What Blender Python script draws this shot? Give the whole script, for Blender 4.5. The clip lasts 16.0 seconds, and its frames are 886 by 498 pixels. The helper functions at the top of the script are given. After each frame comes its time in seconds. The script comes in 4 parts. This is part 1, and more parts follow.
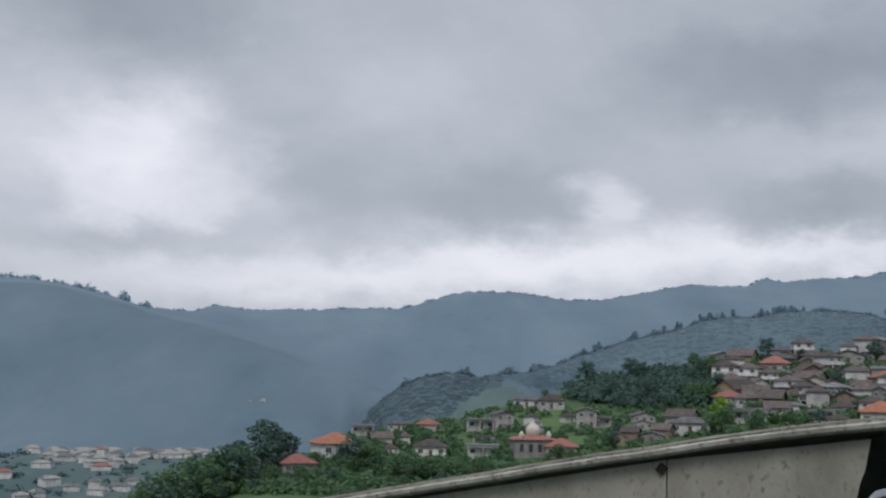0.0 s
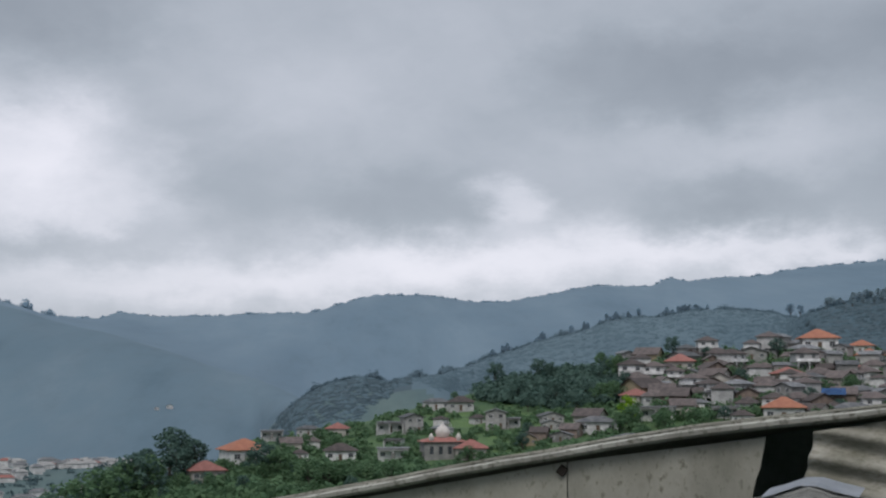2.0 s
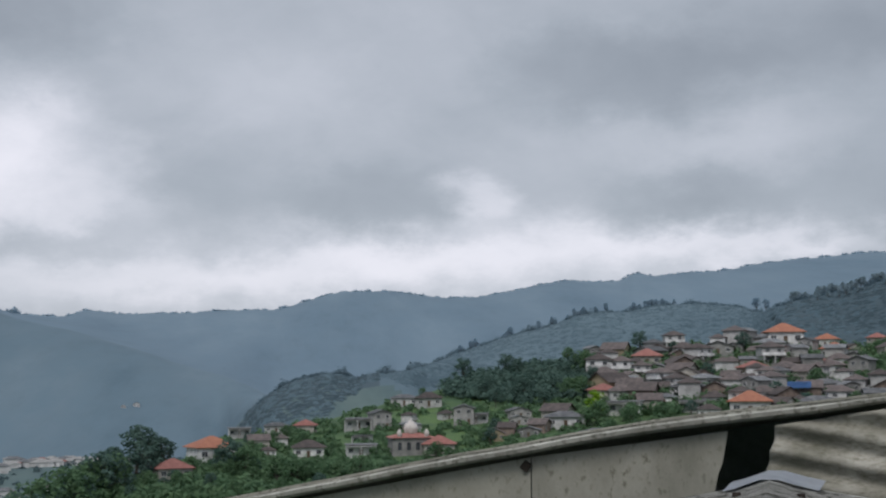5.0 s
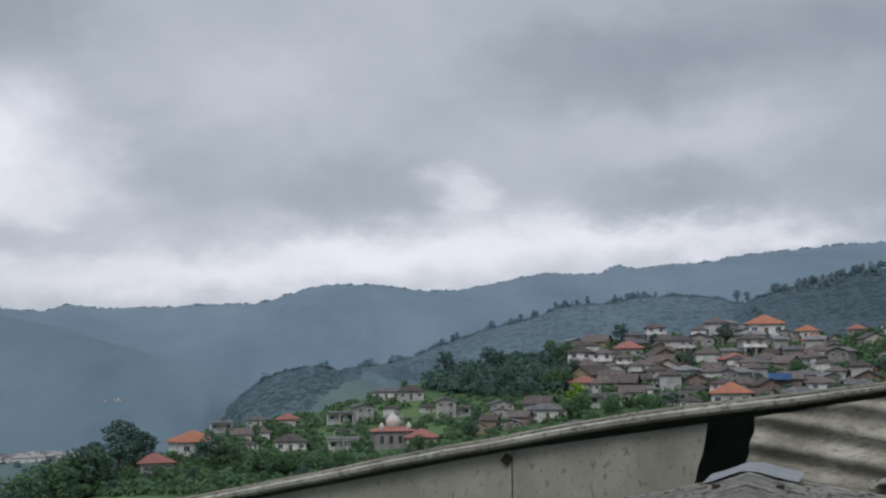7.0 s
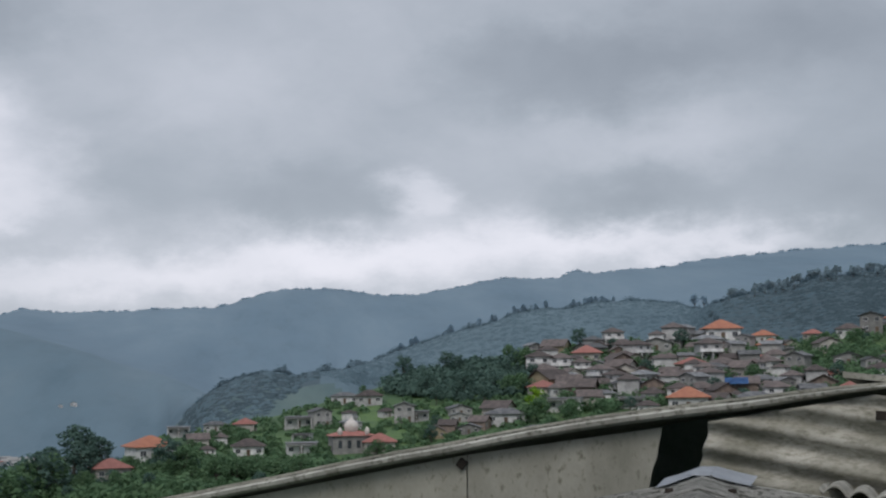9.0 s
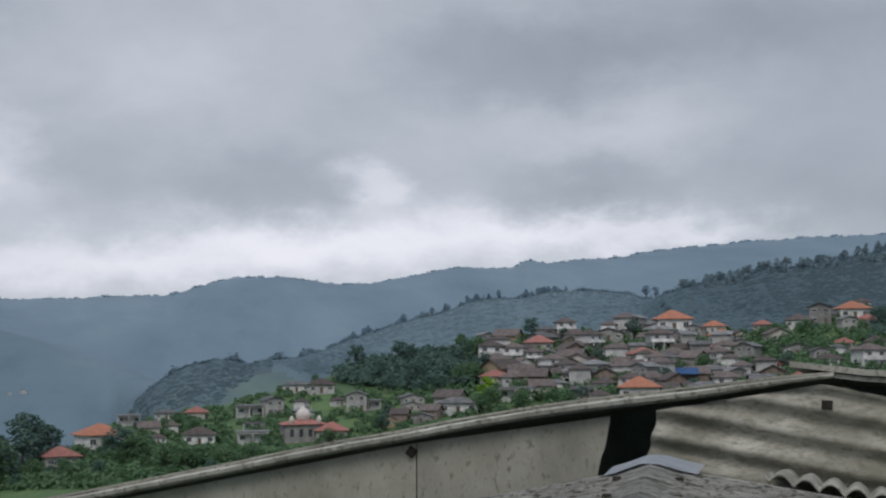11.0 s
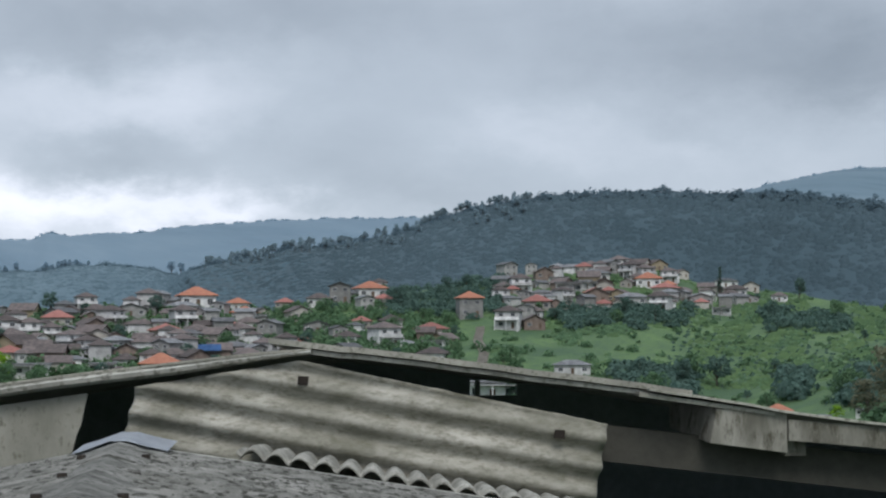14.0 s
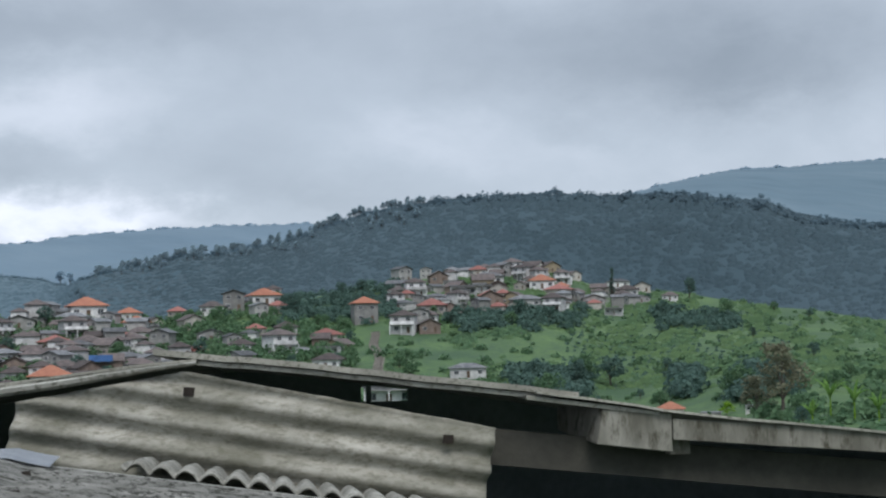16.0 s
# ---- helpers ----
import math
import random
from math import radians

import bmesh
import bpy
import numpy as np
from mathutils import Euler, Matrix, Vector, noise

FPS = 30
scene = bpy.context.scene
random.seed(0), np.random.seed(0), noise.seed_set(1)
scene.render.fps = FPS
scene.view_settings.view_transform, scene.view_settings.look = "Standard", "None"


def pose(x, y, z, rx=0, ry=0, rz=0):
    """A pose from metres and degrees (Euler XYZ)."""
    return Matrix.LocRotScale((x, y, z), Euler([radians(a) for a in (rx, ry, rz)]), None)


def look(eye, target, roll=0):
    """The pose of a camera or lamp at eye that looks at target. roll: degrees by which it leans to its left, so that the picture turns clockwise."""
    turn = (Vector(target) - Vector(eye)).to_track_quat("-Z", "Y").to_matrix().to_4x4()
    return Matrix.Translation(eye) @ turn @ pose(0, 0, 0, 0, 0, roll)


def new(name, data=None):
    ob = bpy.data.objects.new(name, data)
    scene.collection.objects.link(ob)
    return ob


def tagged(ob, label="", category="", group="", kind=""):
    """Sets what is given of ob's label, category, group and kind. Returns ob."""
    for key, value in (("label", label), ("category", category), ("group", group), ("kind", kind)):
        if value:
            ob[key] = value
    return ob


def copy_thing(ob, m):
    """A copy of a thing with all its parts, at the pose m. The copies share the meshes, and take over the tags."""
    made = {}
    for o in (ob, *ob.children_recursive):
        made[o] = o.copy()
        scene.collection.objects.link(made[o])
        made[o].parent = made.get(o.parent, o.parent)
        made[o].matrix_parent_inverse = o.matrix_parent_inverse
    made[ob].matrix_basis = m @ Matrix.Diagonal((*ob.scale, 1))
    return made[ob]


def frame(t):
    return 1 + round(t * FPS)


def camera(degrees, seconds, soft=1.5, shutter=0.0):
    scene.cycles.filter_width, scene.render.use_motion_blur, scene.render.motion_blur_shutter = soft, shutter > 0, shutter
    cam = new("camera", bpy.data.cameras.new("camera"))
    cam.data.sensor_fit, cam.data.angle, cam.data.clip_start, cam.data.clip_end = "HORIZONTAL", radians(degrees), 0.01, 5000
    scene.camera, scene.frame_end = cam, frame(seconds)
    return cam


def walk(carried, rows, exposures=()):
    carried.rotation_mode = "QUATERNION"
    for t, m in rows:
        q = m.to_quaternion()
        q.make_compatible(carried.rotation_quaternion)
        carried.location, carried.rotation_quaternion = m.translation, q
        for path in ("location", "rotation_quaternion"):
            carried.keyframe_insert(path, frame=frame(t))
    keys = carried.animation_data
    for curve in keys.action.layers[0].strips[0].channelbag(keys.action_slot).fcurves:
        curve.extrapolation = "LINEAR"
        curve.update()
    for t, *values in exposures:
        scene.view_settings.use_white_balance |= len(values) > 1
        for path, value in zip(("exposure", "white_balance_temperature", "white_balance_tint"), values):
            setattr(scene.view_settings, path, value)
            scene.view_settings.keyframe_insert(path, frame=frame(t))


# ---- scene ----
EYE = 6.0  # height of the eye over the yard below, metres
cam = camera(34.92, 16.0, soft=2.2)
# seconds, x, y, z from the first eye, yaw, pitch, roll
ROWS = [
    (0.0, -0.0000, 0.0000, -0.0000, 0.000, 5.400, -1.000),
    (0.5, 0.0191, -0.0049, 0.0093, -1.257, 5.819, -0.820),
    (1.0, 0.0470, 0.0020, 0.0150, -3.463, 5.674, -0.155),
    (1.5, 0.0548, 0.0057, 0.0182, -3.916, 5.660, 0.085),
    (2.0, 0.0499, -0.0005, 0.0159, -3.667, 5.549, 0.048),
    (2.5, 0.0595, -0.0084, 0.0194, -4.144, 5.696, 0.365),
    (3.0, 0.0651, 0.0025, 0.0181, -4.203, 5.459, 0.358),
    (3.5, 0.0718, 0.0038, 0.0183, -4.547, 5.511, 0.416),
    (6.0, 0.0811, 0.0062, 0.0175, -5.184, 5.293, 0.570),
    (6.5, 0.0867, 0.0034, 0.0214, -5.442, 5.289, 0.723),
    (7.0, 0.0857, 0.0079, 0.0193, -5.688, 5.098, 0.688),
    (7.5, 0.0934, 0.0124, 0.0210, -6.238, 5.256, 0.879),
    (8.0, 0.0998, 0.0147, 0.0179, -6.633, 5.283, 0.764),
    (8.5, 0.1007, 0.0061, 0.0210, -7.061, 5.452, 0.845),
    (9.0, 0.1047, 0.0071, 0.0198, -7.365, 5.258, 0.712),
    (11.3, 0.1275, 0.0168, 0.0141, -10.027, 4.783, 0.543),
    (11.5, 0.1393, 0.0201, 0.0186, -10.852, 4.857, 0.627),
    (12.0, 0.2320, 0.0042, 0.0180, -16.878, 4.532, 0.587),
    (12.5, 0.2898, -0.0047, 0.0102, -23.181, 4.099, -0.903),
    (13.0, 0.3364, -0.0097, 0.0090, -26.883, 3.749, -0.444),
    (13.5, 0.3480, -0.0076, 0.0114, -27.468, 3.699, 0.105),
    (14.0, 0.3558, -0.0115, 0.0101, -28.441, 3.742, 0.163),
    (14.5, 0.3624, -0.0181, 0.0132, -28.944, 3.564, 0.504),
    (15.0, 0.3740, -0.0118, 0.0129, -29.884, 3.424, 0.681),
    (15.5, 0.3822, -0.0177, 0.0146, -31.088, 3.645, 0.720),
    (16.0, 0.3951, -0.0355, 0.0189, -32.672, 3.876, 1.380),
]
walk(cam, [(t, pose(x, y, EYE + z, 90 + pitch, roll, yaw)) for t, x, y, z, yaw, pitch, roll in ROWS],
     exposures=[(0.0, -0.03, 6560, 13), (11.3, -0.02, 6560, 13), (12.0, 0.06, 6500, 12), (12.5, 0.19, 6460, 12), (13.0, 0.27, 6430, 11), (16.0, 0.39, 6320, 11)])

# ---------------------------------------------------------------- world, sun
SUN_EL, SUN_ROT = radians(50), radians(200)


def node(nt, kind, **values):
    n = nt.nodes.new(kind)
    for key, value in values.items():
        if key in n.inputs:
            n.inputs[key].default_value = value
    return n


def math_node(nt, op, a, b=None):
    n = nt.nodes.new("ShaderNodeMath")
    n.operation = op
    for slot, v in ((0, a), (1, b)):
        if v is None:
            continue
        if isinstance(v, (int, float)):
            n.inputs[slot].default_value = v
        else:
            nt.links.new(v, n.inputs[slot])
    return n.outputs[0]


def make_world():
    w = bpy.data.worlds.new("overcast_sky")
    scene.world = w
    w.use_nodes = True
    nt = w.node_tree
    nt.nodes.clear()
    out = nt.nodes.new("ShaderNodeOutputWorld")
    bg = nt.nodes.new("ShaderNodeBackground")
    tex = nt.nodes.new("ShaderNodeTexCoord")
    sep = nt.nodes.new("ShaderNodeSeparateXYZ")
    nt.links.new(tex.outputs["Generated"], sep.inputs[0])
    az = math_node(nt, "MULTIPLY", math_node(nt, "ARCTAN2", sep.outputs[0], sep.outputs[1]), 180 / math.pi)
    el = math_node(nt, "MULTIPLY", math_node(nt, "ARCSINE", sep.outputs[2]), 180 / math.pi)
    flat = nt.nodes.new("ShaderNodeCombineXYZ")
    nt.links.new(az, flat.inputs[0])
    nt.links.new(math_node(nt, "MULTIPLY", el, 1.7), flat.inputs[1])

    def cloud_noise(scale, detail, rough, offset, distortion=0.0):
        m = nt.nodes.new("ShaderNodeMapping")
        m.inputs["Location"].default_value = (offset, offset * 0.7, offset * 1.3)
        nt.links.new(flat.outputs[0], m.inputs[0])
        n = node(nt, "ShaderNodeTexNoise", Scale=scale, Detail=detail, Roughness=rough, Distortion=distortion)
        nt.links.new(m.outputs[0], n.inputs["Vector"])
        return math_node(nt, "SUBTRACT", n.outputs["Fac"], 0.5)

    # ragged cloud edges: the smooth masses are looked up through a warp
    wx = math_node(nt, "ADD", az, math_node(nt, "MULTIPLY", cloud_noise(0.3, 7, 0.6, 3.0), 4.5))
    wy = math_node(nt, "ADD", el, math_node(nt, "MULTIPLY", cloud_noise(0.3, 7, 0.6, 17.0), 3.2))
    total = None
    for a, e, sa, se, amp, *edge in CLOUDS:
        dx = math_node(nt, "DIVIDE", math_node(nt, "SUBTRACT", wx, a), sa)
        dy = math_node(nt, "DIVIDE", math_node(nt, "SUBTRACT", wy, e), se)
        r2 = math_node(nt, "ADD", math_node(nt, "MULTIPLY", dx, dx), math_node(nt, "MULTIPLY", dy, dy))
        if edge:
            r2 = math_node(nt, "POWER", r2, edge[0])
        g = math_node(nt, "MULTIPLY", math_node(nt, "EXPONENT", math_node(nt, "MULTIPLY", r2, -1.0)), amp)
        total = g if total is None else math_node(nt, "ADD", total, g)
    total = math_node(nt, "ADD", total, math_node(nt, "MULTIPLY", cloud_noise(0.11, 4, 0.5, 41.0, 0.6), 0.16))
    total = math_node(nt, "ADD", total, math_node(nt, "MULTIPLY", cloud_noise(0.32, 6, 0.6, 77.0, 0.4), 0.13))
    ramp = nt.nodes.new("ShaderNodeValToRGB")
    nt.links.new(math_node(nt, "ADD", total, 0.42), ramp.inputs[0])
    stops = ((0.0, (0.185, 0.215, 0.25)), (0.35, (0.305, 0.345, 0.39)), (0.6, (0.45, 0.485, 0.54)), (0.8, (0.62, 0.64, 0.70)), (1.0, (0.78, 0.78, 0.84)))
    while len(ramp.color_ramp.elements) < len(stops):
        ramp.color_ramp.elements.new(0.5)
    for s, (p, col) in zip(ramp.color_ramp.elements, stops):
        s.position, s.color = p, (*col, 1)
    sky = nt.nodes.new("ShaderNodeTexSky")
    sky.sky_type, sky.sun_disc, sky.sun_elevation, sky.sun_rotation = "NISHITA", False, SUN_EL, SUN_ROT
    dim = nt.nodes.new("ShaderNodeVectorMath")
    dim.operation = "SCALE"
    dim.inputs["Scale"].default_value = 0.1
    nt.links.new(sky.outputs[0], dim.inputs[0])
    mix = nt.nodes.new("ShaderNodeMix")
    mix.data_type = "RGBA"
    mix.inputs[0].default_value = 0.95
    nt.links.new(dim.outputs[0], mix.inputs[6])
    nt.links.new(ramp.outputs[0], mix.inputs[7])
    # an overcast sky grows brighter towards the zenith
    up = math_node(nt, "MAXIMUM", math_node(nt, "DIVIDE", math_node(nt, "SUBTRACT", el, 18), 72), 0.0)
    nt.links.new(math_node(nt, "ADD", math_node(nt, "MULTIPLY", up, ZENITH), SKY), bg.inputs["Strength"])
    nt.links.new(mix.outputs[2], bg.inputs[0])
    nt.links.new(bg.outputs[0], out.inputs[0])


# cloud masses: bearing, elevation, half widths in degrees, lighter or darker, and how firm the edge is
SKY, ZENITH = 1.28, 1.5
CLOUDS = [
    # the bright cumulus over the valley, its firm edge, and the grey base under it
    (-11.6, 8.6, 4.4, 3.1, 0.24, 2.5), (-11.9, 8.8, 1.7, 1.7, 0.15), (-17.0, 9.0, 4.0, 3.0, 0.22), (-8.2, 6.6, 2.6, 1.0, 0.12), (-12.5, 5.5, 4.2, 0.6, -0.16),
    # the grey mass beside it, the veil above and the dark roof of cloud
    (-4.6, 8.2, 2.6, 2.0, -0.07), (1.6, 7.3, 3.6, 1.6, -0.17, 1.4), (-2.0, 12.0, 4.4, 1.8, 0.10), (-12.5, 15.0, 5.0, 2.1, -0.24, 1.4), (5.0, 10.2, 4.0, 1.2, -0.05),
    (12.6, 12.4, 5.6, 1.9, -0.20, 2.0), (22.0, 13.4, 8.0, 2.2, -0.24),
    # breaks and rags lower down
    (6.6, 7.4, 1.5, 0.9, 0.26, 1.4), (9.2, 6.4, 2.6, 0.9, 0.10), (15.2, 7.3, 3.0, 1.0, -0.18), (16.5, 9.3, 6.0, 0.9, 0.08), (27.0, 6.2, 4.0, 0.8, -0.05),
    # the pale strip along the mountains
    (-4.0, 4.2, 14.0, 1.3, 0.32), (7.0, 5.2, 8.0, 1.1, 0.26), (15.5, 5.6, 5.5, 0.8, 0.24), (20.5, 5.5, 3.0, 0.5, 0.16),
    # the even grey sky over the hill
    (38.0, 9.0, 14.0, 6.0, -0.06), (31.5, 8.3, 4.5, 1.3, 0.10), (20.0, 10.6, 5.0, 1.5, 0.05), (36.0, 11.6, 5.0, 1.7, -0.08), (45.0, 10.4, 5.0, 1.5, -0.15), (38.5, 7.6, 5.0, 0.9, 0.05), (46.5, 8.4, 3.5, 0.8, 0.03), (24.5, 8.2, 4.5, 3.0, -0.12), (45.0, 12.0, 8.0, 3.4, -0.26), (29.0, 7.0, 4.0, 2.2, -0.07), (36.0, 12.5, 6.0, 2.0, -0.07),
]
make_world()
sun = new("sun", bpy.data.lights.new("sun", "SUN"))
sun.data.energy, sun.data.angle, sun.data.color = 1.3, radians(25), (1.0, 0.96, 0.9)
sun.matrix_world = look((0, 0, 200), (-168 * math.sin(SUN_ROT), -168 * math.cos(SUN_ROT), 0))
scene.view_settings.exposure = 0.0


# ---------------------------------------------------------------- materials
def material(name, base, second, scale=3.0, rough=0.85, bump=0.0, fine=8.0, spread=0.12, island=False, metal=0.0, third=None, spots_at=(0.54, 0.68), stretch=None, thin=0.0):
    """Two base colours mixed by a coarse noise, broken up by a finer one; bump in metres; a shift of lightness from object to object."""
    m = bpy.data.materials.new(name)
    m.use_nodes = True
    nt = m.node_tree
    bsdf = nt.nodes["Principled BSDF"]
    bsdf.inputs["Roughness"].default_value, bsdf.inputs["Metallic"].default_value = rough, metal
    bsdf.inputs["Specular IOR Level"].default_value = 0.25
    tex = nt.nodes.new("ShaderNodeTexCoord")
    where = tex.outputs["Object"]
    if stretch:
        place = nt.nodes.new("ShaderNodeMapping")
        place.inputs["Rotation"].default_value, place.inputs["Scale"].default_value = (0, radians(stretch[0]), 0), stretch[1:]
        nt.links.new(where, place.inputs[0])
        where = place.outputs[0]
    coarse = node(nt, "ShaderNodeTexNoise", Scale=scale, Detail=5.0, Roughness=0.6)
    nt.links.new(where, coarse.inputs["Vector"])
    ramp = nt.nodes.new("ShaderNodeValToRGB")
    ramp.color_ramp.elements[0].position, ramp.color_ramp.elements[1].position = 0.36, 0.66
    ramp.color_ramp.elements[0].color, ramp.color_ramp.elements[1].color = (*base, 1), (*second, 1)
    nt.links.new(coarse.outputs["Fac"], ramp.inputs[0])
    grain = node(nt, "ShaderNodeTexNoise", Scale=scale * fine, Detail=4.0, Roughness=0.7)
    nt.links.new(where, grain.inputs["Vector"])
    colour = ramp.outputs[0]
    if third:
        spots = nt.nodes.new("ShaderNodeValToRGB")
        spots.color_ramp.elements[0].position, spots.color_ramp.elements[1].position = spots_at
        nt.links.new(grain.outputs["Fac"], spots.inputs[0])
        mix = nt.nodes.new("ShaderNodeMix")
        mix.data_type = "RGBA"
        nt.links.new(spots.outputs[0], mix.inputs[0])
        nt.links.new(colour, mix.inputs[6])
        mix.inputs[7].default_value = (*third, 1)
        colour = mix.outputs[2]
    info = nt.nodes.new("ShaderNodeObjectInfo")
    geo = nt.nodes.new("ShaderNodeNewGeometry")
    vary = math_node(nt, "SUBTRACT", geo.outputs["Random Per Island"] if island else info.outputs["Random"], 0.5)
    light = math_node(nt, "ADD", math_node(nt, "MULTIPLY", vary, 2 * spread), math_node(nt, "ADD", math_node(nt, "MULTIPLY", grain.outputs["Fac"], 0.4), 0.8))
    hsv = nt.nodes.new("ShaderNodeHueSaturation")
    nt.links.new(light, hsv.inputs["Value"])
    nt.links.new(colour, hsv.inputs["Color"])
    nt.links.new(hsv.outputs[0], bsdf.inputs["Base Color"])
    if bump:
        b = node(nt, "ShaderNodeBump", Strength=1.0, Distance=bump)
        nt.links.new(grain.outputs["Fac"], b.inputs["Height"])
        nt.links.new(b.outputs[0], bsdf.inputs["Normal"])
    if thin:
        through_leaf = nt.nodes.new("ShaderNodeBsdfTranslucent")
        nt.links.new(hsv.outputs[0], through_leaf.inputs["Color"])
        both = nt.nodes.new("ShaderNodeMixShader")
        both.inputs[0].default_value = thin
        nt.links.new(bsdf.outputs[0], both.inputs[1])
        nt.links.new(through_leaf.outputs[0], both.inputs[2])
        nt.links.new(both.outputs[0], nt.nodes["Material Output"].inputs[0])
    return m


